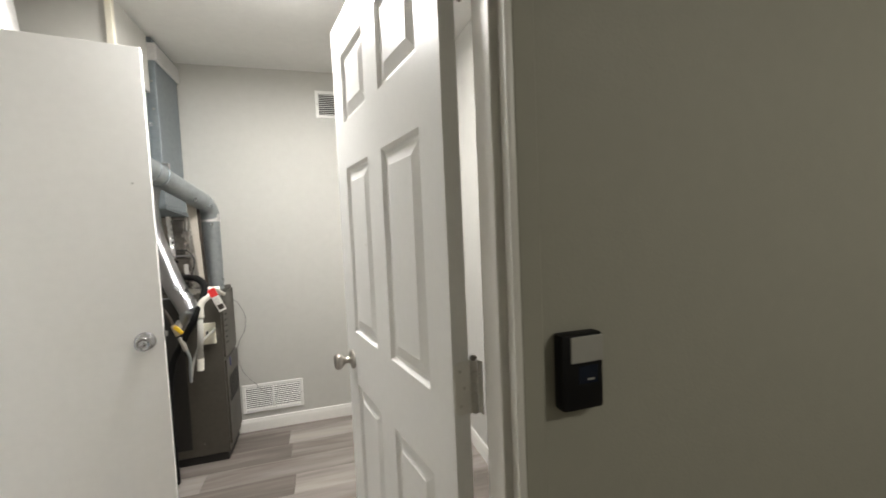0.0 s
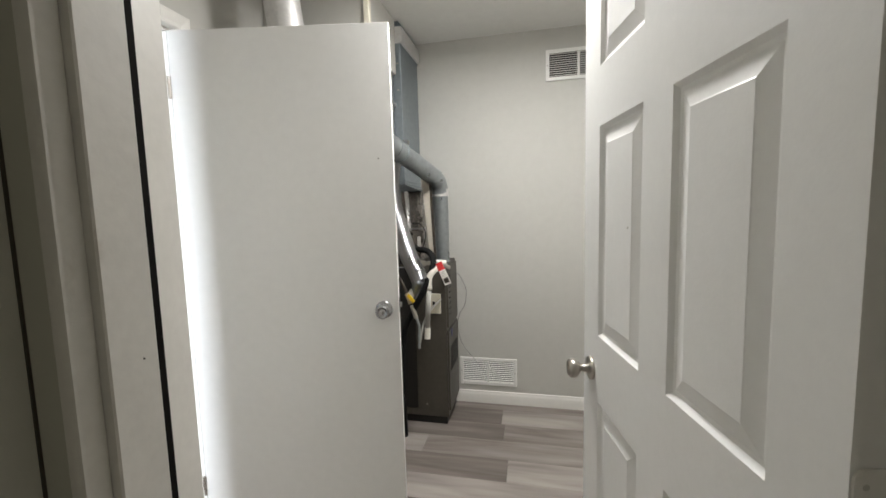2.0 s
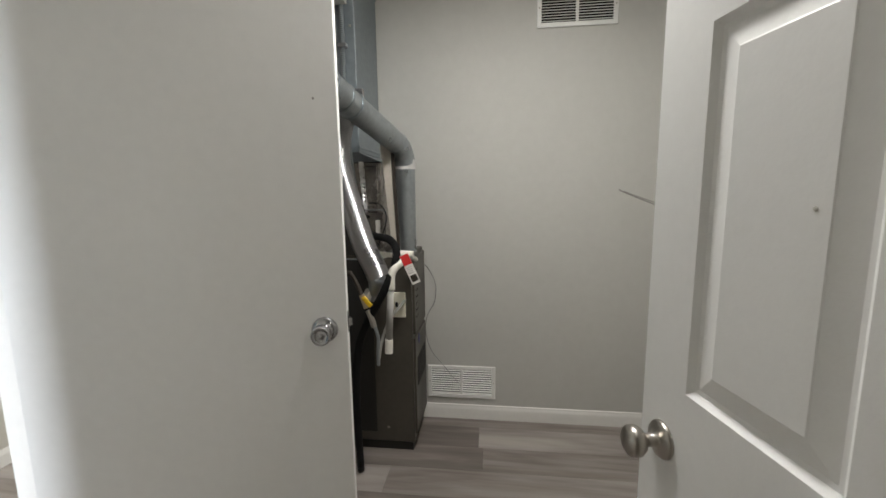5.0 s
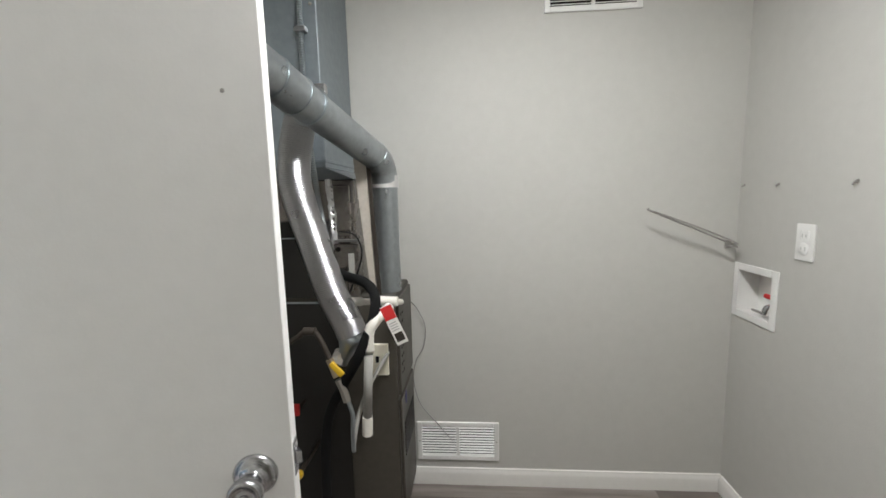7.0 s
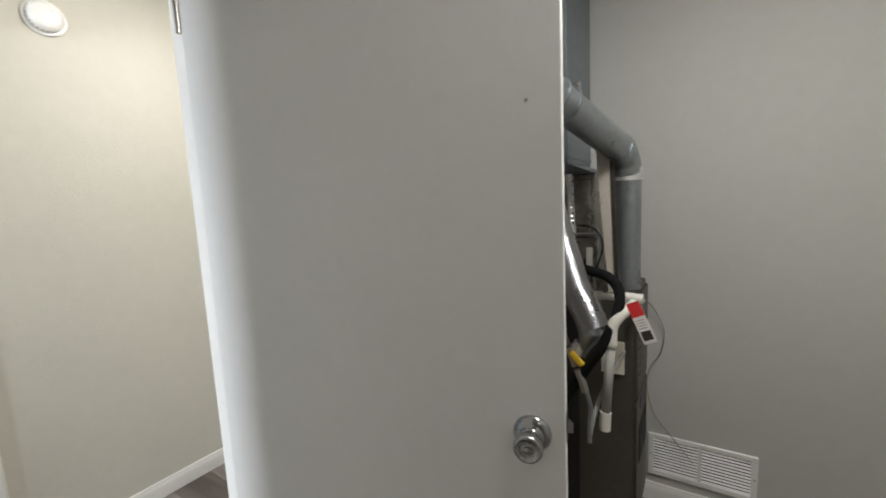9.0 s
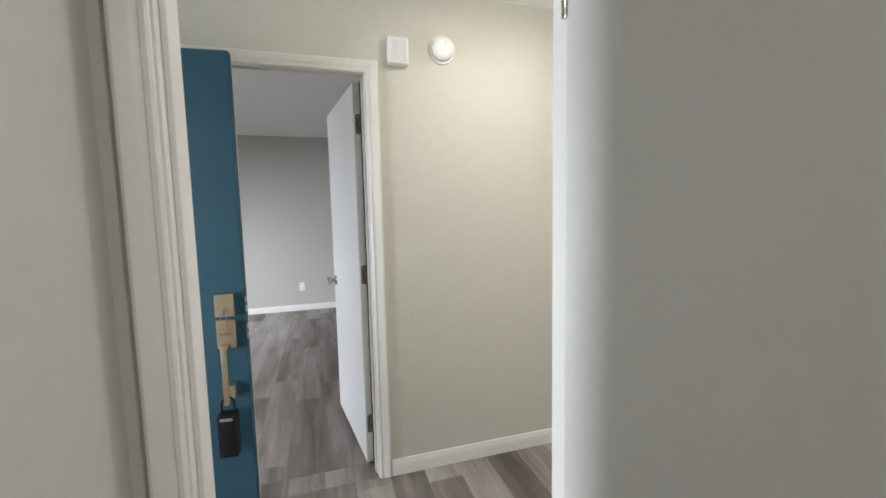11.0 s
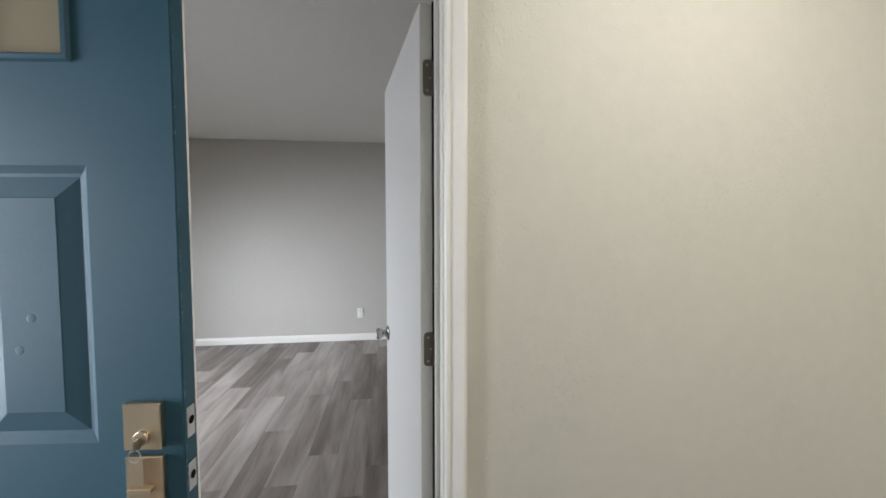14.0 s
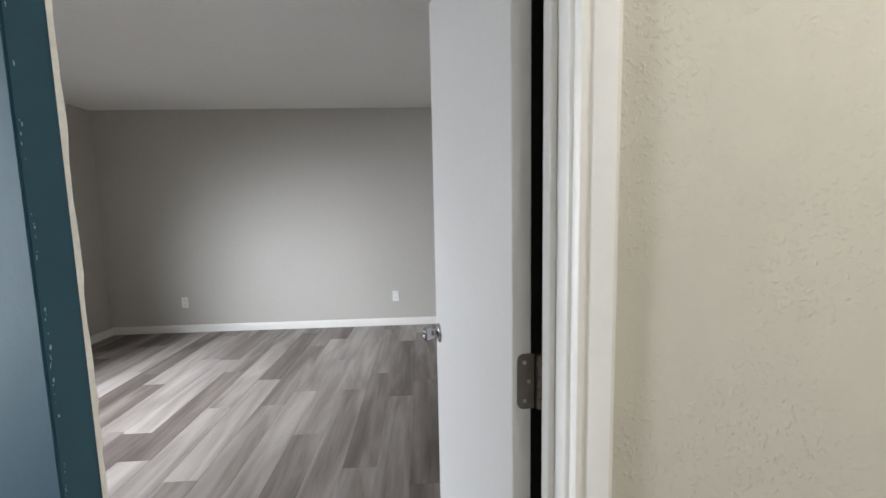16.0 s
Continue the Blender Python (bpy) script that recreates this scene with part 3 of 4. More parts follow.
def round_leaf(x0, x1, y0, y1, z0, z1, r):
    """A hinge leaf lying across a door's edge; its two corners at y0 are rounded."""
    sg = 1 if y1 > y0 else -1
    ring = [(y1, z0)] + [(y0 + sg * (r - r * math.cos(a)), z0 + r - r * math.sin(a)) for a in np.linspace(math.pi / 2, 0, 6)]
    ring += [(y0 + sg * (r - r * math.cos(a)), z1 - r + r * math.sin(a)) for a in np.linspace(0, math.pi / 2, 6)] + [(y1, z1)]
    bm = bmesh.new()
    lo, hi = [[bm.verts.new((x, y, z)) for y, z in ring] for x in (x0, x1)]
    n = len(ring)
    for i in range(n):
        bm.faces.new((lo[i], lo[(i + 1) % n], hi[(i + 1) % n], hi[i]))
    bm.faces.new(lo[::-1]), bm.faces.new(hi)
    bmesh.ops.recalc_face_normals(bm, faces=bm.faces)
    return bm


# six-panel door between hall and laundry, hinged on the east jamb, standing open
def six_panel_door():
    w, h, t = 0.808, 2.03, 0.035
    d = thing("door_1", "white six-panel interior door with a nickel knob, open", "door", pose(0.397, 0.880, 0.008, 0, 0, 101.0), kind="structure")
    cols, rows = ((0.104, 0.343), (0.454, 0.693)), ((0.235, 0.80), (0.985, 1.540), (1.69, 1.905))
    holes = [(*c, *r) for c in cols for r in rows]
    part("leaf", leaf_with_holes(w, h, t, holes), DOOR, d)
    for q in holes:
        part("panel", raised_panel(q, t), DOOR, d)
    knob(d, w - 0.065, 0, 0.876, 1, NICKEL, "satin nickel door knob")
    knob(d, w - 0.065, -t, 0.876, -1, NICKEL, "satin nickel door knob")
    part("nail_head", lathe([(0.0030, 0), (0.0024, 0.0008), (0.0010, 0.0011)], 10, Matrix.Translation((0.520, -0.0015, 1.286)) @ pose(0, 0, 0, -90, 0, 0)), STOPM, d, "small nail left in the door")
    part("latch_plate", box(w, w + 0.0015, -0.029, -0.006, 0.85, 0.905), NICKEL, d)
    for z in (0.25, 1.02, 1.80):
        hg = part("hinge", round_leaf(-0.0028, 0, -0.002, -t - 0.004, z - 0.052, z + 0.052, 0.012), TRIM, d, "painted-over worn hinge leaf")
        at = Matrix.Translation((-0.004, -t - 0.009, 0))
        for k in range(5):
            z0 = z - 0.052 + 0.0208 * k
            part("knuckle", lathe([(0.0060, z0), (0.0072, z0 + 0.001), (0.0072, z0 + 0.0188), (0.0060, z0 + 0.0198)], 14, at), STOPM, hg)
        part("pin", lathe([(0.004, z - 0.054), (0.004, z + 0.054), (0.0075, z + 0.055), (0.0065, z + 0.060), (0.001, z + 0.061)], 12, at), HINGE, hg, "dark hinge pin")
        part("jamb_leaf", box(-0.022, -0.008, -t - 0.018, -t - 0.015, z - 0.052, z + 0.052, 0.0008), STOPM, hg)
        for dz in (-0.034, 0.0, 0.034):
            part("screw", lathe([(0.0036, 0), (0.003, 0.0007)], 10, Matrix.Translation((-0.0028, -0.014 - 0.008 * (dz == 0), z + dz)) @ pose(0, 0, 0, 0, -90, 0)), STOPM, hg)


six_panel_door()


# plain slab door of the laundry and entry opening, swung into the laundry
def slab_door():
    w, h, t = 0.822, 2.022, 0.028
    d = thing("door_2", "eggshell white flush slab door with a chrome knob, open", "door", pose(-1.222, 1.738, 0.01, 0, 0, 11.2), kind="structure")
    part("leaf", box(0, w, 0, t, 0, h, 0.0015), SLAB, d)
    knob(d, w - 0.058, 0, 0.955, -1, CHROME, "polished chrome privacy knob", "tulip")
    knob(d, w - 0.058, t, 0.955, 1, CHROME, "polished chrome privacy knob", "tulip")
    lp = part("latch_plate", box(w, w + 0.0015, 0.003, 0.025, 0.943, 1.000), CHROME, d)
    bm = box(w, w + 0.012, 0.007, 0.021, 0.962, 0.982)
    for v in bm.verts:
        if v.co.x > w + 0.006 and v.co.y > 0.02:
            v.co.x -= 0.009
    part("latch_bolt", bm, CHROME, lp)
    part("screw_head", lathe([(0.0032, 0), (0.0030, 0.0006), (0.0020, 0.0010), (0.0008, 0.0011)], 12, Matrix.Translation((w - 0.056, 0, 1.534)) @ pose(0, 0, 0, 90, 0, 0)), ZINC, d, "small screw left in the door")
    for z in (0.235, 1.818):
        hg = part("hinge", box(-0.003, 0, 0.003, 0.026, z - 0.04, z + 0.04, 0.0008), HINGE, d, "dull steel hinge")
        part("knuckle", lathe([(0.006, z - 0.04), (0.006, z + 0.04)], 12, Matrix.Translation((-0.004, -0.004, 0))), NICKEL, hg)


slab_door()


# white slab door of the living room
def living_door():
    w, h, t = 0.775, 2.03, 0.036
    d = thing("door_3", "plain white slab door opened into the living room", "door", pose(-2.583, 1.433, 0.008, 0, 0, 188.0), kind="structure")
    part("leaf", box(0, w, 0.003, 0.038, 0, h, 0.0015), DOOR, d)
    knob(d, w - 0.065, 0.038, 0.915, 1, CHROME, "chrome door knob", "tulip")
    knob(d, w - 0.065, 0.003, 0.915, -1, CHROME, "chrome door knob", "tulip")
    for z in (0.22, 1.045, 1.825):
        hg = part("hinge", round_leaf(-0.0028, 0, 0.029, -0.004, z - 0.05, z + 0.05, 0.012), HINGE, d, "rounded dark bronze hinge leaf")
        for k in range(5):
            z0 = z - 0.05 + 0.02 * k
            part("knuckle", lathe([(0.0062, z0), (0.0072, z0 + 0.001), (0.0072, z0 + 0.0182), (0.0062, z0 + 0.0192)], 14, Matrix.Translation((-0.006, -0.011, 0))), HINGE, hg)
        for k, zz in enumerate((-0.035, 0.0, 0.035)):
            part("screw", lathe([(0.0038, 0), (0.003, 0.0008)], 10, Matrix.Translation((-0.0028, 0.016 - 0.008 * (k % 2), z + zz)) @ pose(0, 0, 0, 0, -90, 0)), NICKEL, hg)


living_door()


# teal entrance door, swung in, with its weathered outer face to the entry
def entrance_door():
    w, h, t = 0.985, 2.03, 0.045
    d = thing("door_4", "teal painted panelled entrance door with two small lites, open", "door", pose(-2.426, -0.094, 0.012, 0, 0, 85.0), kind="structure")
    # local x runs from the hinge to the latch edge; the outer face is at y = -t
    cols = ((0.195, 0.44), (0.567, 0.812))
    rows = ((0.22, 0.722), (0.955, 1.522))
    panels = [(*c, *r) for c in cols for r in rows]
    lites = [(0.226, 0.402, 1.736, 1.860), (0.604, 0.780, 1.736, 1.860)]
    leaf = part("leaf", leaf_with_holes(w, h, t, panels + lites), TEAL, d)
    for q in panels:
        part("panel", raised_panel(q, t, 0.015, 0.0110, 0.048), TEAL, d)
    for x, z in ((0.690, 1.215), (0.664, 1.150)):
        part("dent", lathe([(0.010, 0.0), (0.008, 0.0002), (0.004, 0.0005), (0.001, 0.0006)], 20, Matrix.Translation((x, -t + 0.0016, z)) @ pose(0, 0, 0, 90, 0, 0)), TEAL, d, smooth=True)
    for q in lites:
        li = part("lite_frame", lite_frame(q, t), TEAL, d, "raised teal frame of a small window")
        p = part("pane", box(q[0] + 0.008, q[1] - 0.008, -t + 0.010, -t + 0.016, q[2] + 0.008, q[3] - 0.008), FROST, li, "amber obscure glass")
    # worn strip of old white paint along the inner edge
    random.seed(5)
    bm = bmesh.new()
    z = 0.0
    pts = []
    while z < h:
        pts.append((z, 0.0015 + 0.003 * random.random()))
        z += 0.012 + 0.02 * random.random()
    pts.append((h, 0.002))
    for (z0, e0), (z1, e1) in zip(pts, pts[1:]):
        q = [bm.verts.new(c) for c in ((w + 0.0008, -0.004, z0), (w + 0.0008, e0, z0), (w + 0.0008, e1, z1), (w + 0.0008, -0.004, z1))]
        bm.faces.new(q)
        q2 = [bm.verts.new(c) for c in ((w - 0.006, e0, z0), (w + 0.0008, e0, z0), (w + 0.0008, e1, z1), (w - 0.006, e1, z1))]
        bm.faces.new(q2)
    part("edge_strip", bm, WORN, d, "ragged white unpainted edge")
    # weatherstrip bead along the outer corner
    rng = random.Random(8)
    bm = bmesh.new()
    zz = 0.25
    while zz < 1.95:
        zz += rng.choice((0.003, 0.005, 0.009, 0.014, 0.05))
        cy, n = -t + 0.0035 + 0.003 * rng.random(), 6
        ry, rz = 0.0004 + 0.0011 * rng.random() ** 2, 0.0006 + 0.0030 * rng.random() ** 2
        rim = [bm.verts.new((w + 0.0004, cy + ry * rng.uniform(0.5, 1.2) * math.cos(2 * math.pi * k / n), zz + rz * rng.uniform(0.5, 1.2) * math.sin(2 * math.pi * k / n))) for k in range(n)]
        top = bm.verts.new((w + 0.0012, cy, zz))
        for k in range(n):
            bm.faces.new((rim[k], rim[(k + 1) % n], top))
    tagged(part("paint_chips", bm, CHIP, d, "chipped pale paint along the corner"), kind="stuff")
    # deadbolt, handle set and lockbox
    y = -t
    lock = part("deadbolt", box(w - 0.112, w - 0.038, y - 0.016, y, 0.945, 1.042, 0.002), BRASS, d, "square champagne bronze deadbolt")
    cyl = part("cylinder", lathe([(0.015, 0), (0.015, 0.006), (0.013, 0.008), (0.003, 0.0085)], 24, Matrix.Translation((w - 0.074, y - 0.016, 0.972)) @ pose(0, 0, 0, 90, 0, 0)), BRASS, lock)
    part("key", box(w - 0.076, w - 0.072, y - 0.044, y - 0.022, 0.955, 0.977, 0.001), NICKEL, lock, "key left in the lock")
    part("key_ring", tube([(w - 0.074 + 0.012 * math.cos(a), y - 0.040, 0.945 + 0.014 * math.sin(a)) for a in np.linspace(0, 2 * math.pi, 20)], 0.0013, 6), NICKEL, lock)
    hs = part("handle_plate", box(w - 0.112, w - 0.038, y - 0.014, y, 0.808, 0.93, 0.002), BRASS, d, "square champagne bronze handle plate")
    bm = box(w - 0.098, w - 0.052, y - 0.034, y - 0.014, 0.862, 0.874, 0.002)
    part("thumb_latch", bm, BRASS, hs)
    part("key_tag", box(w - 0.098, w - 0.064, y - 0.030, y - 0.027, 0.878, 0.935, 0.002), BRASS, hs, "brass key tag")
    part("grip_arm", box(w - 0.092, w - 0.062, y - 0.052, y - 0.014, 0.812, 0.832, 0.003), BRASS, hs)
    part("grip", box(w - 0.091, w - 0.067, y - 0.056, y - 0.044, 0.575, 0.832, 0.005, 2), BRASS, hs, "long straight pull grip")
    part("grip_foot", box(w - 0.092, w - 0.045, y - 0.052, y, 0.602, 0.658, 0.003), BRASS, hs)
    part("edge_plate", box(w, w + 0.0015, -0.036, -0.010, 0.955, 1.020), NICKEL, d, "worn latch plate on the door edge")
    part("edge_plate", box(w, w + 0.0015, -0.036, -0.010, 0.84, 0.90), NICKEL, d, "worn latch plate on the door edge")
    part("bolt_hole", lathe([(0.009, 0), (0.009, 0.0006)], 18, Matrix.Translation((w + 0.0016, -0.022, 0.99)) @ pose(0, 0, 0, 0, 90, 0)), DARKP, d)
    part("bolt_hole", lathe([(0.009, 0), (0.009, 0.0006)], 18, Matrix.Translation((w + 0.0016, -0.022, 0.87)) @ pose(0, 0, 0, 0, 90, 0)), DARKP, d)
    for z in (0.22, 1.02, 1.80):
        hg = part("hinge", box(-0.003, 0, -0.038, -0.004, z - 0.05, z + 0.05, 0.0008), NICKEL, d)
    m = d.matrix_world.copy()
    lb = thing("lockbox", "black key lockbox hanging from the entrance handle", "lockbox", m @ Matrix.Translation((w - 0.079, y - 0.050, 0.36)))
    part("body", box(-0.037, 0.037, -0.028, 0.028, 0.0, 0.175, 0.008, 2), BLACK, lb)
    part("cap", box(-0.036, 0.036, -0.029, 0.029, 0.155, 0.185, 0.006, 2), BLACK, lb)
    part("label", box(-0.024, 0.024, -0.0305, -0.029, 0.160, 0.172), ZINC, lb, "pale printed strip")
    part("label", box(-0.024, 0.024, -0.0275, -0.026, 0.120, 0.145), BRASS, lb, "dull yellow strip")
    part("shackle", tube(spline([(-0.024, 0, 0.18), (-0.024, 0, 0.225), (-0.014, 0, 0.250), (0.006, 0, 0.252), (0.024, 0, 0.235), (0.026, 0, 0.18)], 6), 0.005, 10), BLACK, lb, smooth=True)


def lite_frame(q, t):
    bm = bmesh.new()
    o = (q[0] - 0.014, q[1] + 0.014, q[2] - 0.014, q[3] + 0.014)
    i = (q[0] + 0.008, q[1] - 0.008, q[2] + 0.008, q[3] - 0.008)
    for face, sign in ((0.0, 1), (-t, -1)):
        rect_ring(bm, o, face, inset(o, 0.004), face + sign * 0.008, True)
        rect_ring(bm, inset(o, 0.004), face + sign * 0.008, inset(o, 0.012), face + sign * 0.009, True)
        rect_ring(bm, inset(o, 0.012), face + sign * 0.009, i, -t + 0.013 + sign * 0.003, True)
    bmesh.ops.remove_doubles(bm, verts=bm.verts, dist=0.0002)
    bmesh.ops.recalc_face_normals(bm, faces=bm.faces)
    return bm


entrance_door()


# ---- laundry: furnace corner ----
def furnace():
    f = thing("furnace", "dark grey gas furnace cabinet standing in the corner", "furnace")
    x0, x1, y0, y1 = -1.14, -0.425, 2.79, 3.115
    part("base", box(x0 + 0.01, x1 - 0.012, y0 + 0.01, y1 - 0.01, 0.0, 0.05, 0.002), CABD, f, "black base strip")
    part("cabinet", box(x0, x1, y0, y1, 0.05, 1.02, 0.004), CAB, f)
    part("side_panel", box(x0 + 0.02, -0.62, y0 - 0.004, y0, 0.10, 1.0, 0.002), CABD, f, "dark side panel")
    part("seam", box(x0, -0.62, y0 - 0.0055, y0 - 0.003, 0.995, 1.002), GALV, f)
    front = part("front_panel", box(x1, x1 + 0.012, y0 + 0.012, y1 - 0.012, 0.09, 0.60, 0.003), CAB, f, "louvred front panel")
    for i in range(9):
        part("louvre", box(x1 + 0.012, x1 + 0.016, y0 + 0.05, y1 - 0.05, 0.34 + i * 0.017, 0.348 + i * 0.017), CABD, front)
    part("front_panel", box(x1, x1 + 0.012, y0 + 0.012, y1 - 0.012, 0.62, 1.0, 0.003), CAB, f, "upper front panel")
    for i in range(8):
        for j in range(2):
            part("vent_hole", lathe([(0.006, 0), (0.006, 0.001)], 8, Matrix.Translation((x1 + 0.0125, y0 + 0.05 + j * 0.03, 0.70 + i * 0.034)) @ pose(0, 0, 0, 0, 90, 0)), DARKP, f)
    part("badge", lathe([(0.02, 0), (0.02, 0.002), (0.017, 0.003)], 20, Matrix.Translation((x1 + 0.012, y0 + 0.10, 0.57)) @ pose(0, 0, 0, 0, 90, 0) @ Matrix.Diagonal((1.4, 0.7, 1, 1))), material("blue_badge", (0.03, 0.035, 0.16), 0.4), f, "small blue oval badge")
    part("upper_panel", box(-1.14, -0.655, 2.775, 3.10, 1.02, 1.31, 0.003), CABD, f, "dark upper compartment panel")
    part("seam", box(-1.13, -0.66, 2.772, 2.776, 1.245, 1.250), GALV, f)
    # evaporator coil case and transition on top of the cabinet
    part("coil_case", box(-1.12, -0.56, 2.80, 3.11, 1.02, 1.46, 0.004), COILM, f, "bare sheet-metal coil case")
    bm = bmesh.new()
    a = [bm.verts.new(c) for c in ((-1.12, 2.80, 1.46), (-0.56, 2.80, 1.46), (-0.56, 3.11, 1.46), (-1.12, 3.11, 1.46))]
    b = [bm.verts.new(c) for c in ((-1.13, 2.763, 1.50), (-0.65, 2.763, 1.50), (-0.65, 3.115, 1.50), (-1.13, 3.115, 1.50))]
    for i in range(4):
        bm.faces.new((a[i], a[(i + 1) % 4], b[(i + 1) % 4], b[i]))
    part("transition", bm, GALVD, f, "tapered sheet-metal transition")
    part("access_plate", box(-0.645, -0.575, 2.790, 2.80, 1.25, 1.44, 0.003), COILM, f, "creased metal access plate")
    # crumpled foil tape up the seam of the coil case
    rng = random.Random(21)
    bm = bmesh.new()
    rows = []
    for i in range(34):
        z = 1.46 - i * 0.008
        lean = 0.00035 * i
        rows.append([bm.verts.new((-0.664 + lean + 0.0085 * j + 0.002 * rng.random(), 2.786 + 0.009 * rng.random() - 0.004 * (j % 2), z + 0.003 * rng.random())) for j in range(4)])
    for p, q in zip(rows, rows[1:]):
        for j in range(3):
            bm.faces.new((p[j], p[j + 1], q[j + 1], q[j]))
    part("foil_tape", bm, FOIL, f, "crumpled bright foil tape")
    for x0, x1 in ((-0.62, -0.602), (-0.590, -0.578)):
        part("rib", box(x0, x1, 2.792, 2.80, 1.03, 1.43, 0.003), COILM, f)
    part("junction_box", box(-0.638, -0.545, 2.768, 2.80, 1.085, 1.225, 0.003), COILM, f, "dull metal junction box")
    part("knockout", lathe([(0.009, 0), (0.009, 0.002)], 14, Matrix.Translation((-0.622, 2.767, 1.205)) @ pose(0, 0, 0, 90, 0, 0)), DARKP, f)
    part("lip", box(-0.635, -0.545, 2.764, 2.80, 1.232, 1.240, 0.001), FLEXM, f)
    part("bracket", box(-0.585, -0.562, 2.762, 2.769, 1.10, 1.19, 0.002), GREYP, f, "pale printed strip")
    part("screw", lathe([(0.008, 0), (0.006, 0.004)], 10, Matrix.Translation((-0.56, 2.788, 0.13)) @ pose(0, 0, 0, 90, 0, 0)), NICKEL, f)
    return f


furnace()

duct = thing("supply_duct", "blue-grey galvanised supply duct rising to the ceiling", "duct")
part("trunk", box(-1.13, -0.648, 2.762, 3.118, 1.50, 2.33, 0.003), GALVD, duct)
part("collar", box(-1.15, -0.633, 2.748, 3.122, 2.31, 2.40, 0.003), FOIL, duct, "pale crimped foil collar")
part("trunk", box(-1.12, -0.66, 2.775, 3.115, 2.40, 2.44), GALVD, duct)
for z in (1.52, 2.30):
    part("seam", box(-1.133, -0.645, 2.759, 3.119, z, z + 0.012, 0.001), GALVD, duct)
for z in (1.75, 2.05, 2.2):
    part("screw", lathe([(0.006, 0), (0.004, 0.003)], 8, Matrix.Translation((-0.668, 2.761, z)) @ pose(0, 0, 0, 90, 0, 0)), NICKEL, duct)

# header and return duct above the swung-in slab door
head = thing("soffit_box", "grey-painted boxed soffit under the laundry ceiling", "soffit")
part("casing", box(-1.212, -0.672, 2.31, 2.745, 2.13, 2.438, 0.003), LAUNDRY, head)
part("edge_batten", box(-0.672, -0.645, 2.296, 2.322, 2.10, 2.438, 0.002), CREAM, head, "pale raw edge batten")


def flue():
    v = thing("flue_pipe", "grey galvanised flue pipe with elbows and screwed collars", "pipe")
    low, knee = Vector((-0.468, 2.900, 1.02)), Vector((-0.468, 2.900, 1.525))
    far = Vector((-0.665, 2.06, 1.755))
    d = (far - knee).normalized()
    r = 0.051
    part("riser", tube([low, Vector((-0.468, 2.900, 1.44))], r, 24), GALV, v, smooth=False)
    a, b = Vector((-0.468, 2.900, 1.44)), knee + d * 0.085
    bend = [a * (1 - t) ** 2 + knee * 2 * t * (1 - t) + b * t * t for t in (0, 0.33, 0.34, 0.66, 0.67, 1)]
    part("elbow", tube(bend, r + 0.002, 24), GALV, v, "segmented elbow")
    part("run", tube([b, knee + d * 0.54], r, 24), GALV, v)
    part("run", tube([knee + d * 0.53, far], r + 0.0025, 24), GALV, v)
    for s in (0.465, 0.53, 0.62):
        part("band", tube([knee + d * s, knee + d * (s + 0.008)], r + 0.006, 24), GALV, v, "crimped joint band")
    c = knee + d * 0.435
    part("clamp", box(c.x - 0.004, c.x + 0.03, c.y - 0.012, c.y + 0.012, c.z + 0.045, c.z + 0.075, 0.002), CHROME, v, "bright clamp ears")
    part("band", tube([(-0.468, 2.900, 1.428), (-0.468, 2.900, 1.474)], r + 0.003, 24), FOIL, v, "bright joint band")
    up = Vector((-0.90, 2.02, 2.06))
    bend2 = [far * (1 - t) ** 2 + (far + d * 0.12) * 2 * t * (1 - t) + up * t * t for t in (0, 0.25, 0.5, 0.75, 1)]
    part("elbow", tube(bend2, r + 0.012, 24), FOIL, v, "bright segmented elbow")
    part("riser", tube([up, up + Vector((-0.04, 0, 0.36))], r + 0.022, 24), FOIL, v)


flue()


def smooth_tube(name, pts, r, mat, parent, label="", n=12, steps=8):
    return part(name, tube(spline(pts, steps), r, n), mat, parent, label, smooth=True)


flex = thing("flexible_duct", "shiny ribbed aluminium flexible air duct", "duct")
line = even(spline([(-0.625, 2.57, 1.67), (-0.643, 2.54, 1.60), (-0.661, 2.53, 1.48), (-0.650, 2.53, 1.38), (-0.609, 2.53, 1.24), (-0.567, 2.53, 1.097), (-0.527, 2.53, 1.01), (-0.510, 2.53, 0.965)], 14), 0.0030)
part("hose", tube(line, 0.0475, 28, ripple=0.0006), FLEXM, flex)
neck = (Vector((-0.508, 2.53, 0.968)) - Vector((-0.550, 2.53, 0.868))).to_track_quat("Z", "Y").to_matrix().to_4x4()
part("reducer", lathe([(0.018, 0.0), (0.019, 0.02), (0.024, 0.045), (0.040, 0.085), (0.047, 0.108)], 24, Matrix.Translation((-0.550, 2.53, 0.868)) @ neck), GALV, flex, "tapered metal end piece", smooth=True)
part("foil_wrap", tube([(-0.545, 2.535, 0.905), (-0.560, 2.53, 0.875)], 0.026, 9), FOIL, flex, "crumpled bright foil")
part("stub", tube([(-0.55, 2.53, 0.875), (-0.55, 2.79, 0.875)], 0.017, 12), GALV, flex)

hose = thing("refrigerant_line", "black foam-insulated refrigerant hose", "hose")
smooth_tube("line", [(-0.63, 2.79, 1.115), (-0.56, 2.66, 1.125), (-0.475, 2.58, 1.12), (-0.435, 2.54, 1.085), (-0.435, 2.50, 1.02), (-0.475, 2.475, 0.92), (-0.545, 2.50, 0.80), (-0.610, 2.53, 0.66), (-0.640, 2.56, 0.40), (-0.65, 2.60, 0.02)], 0.0165, RUBBER, hose, n=14)

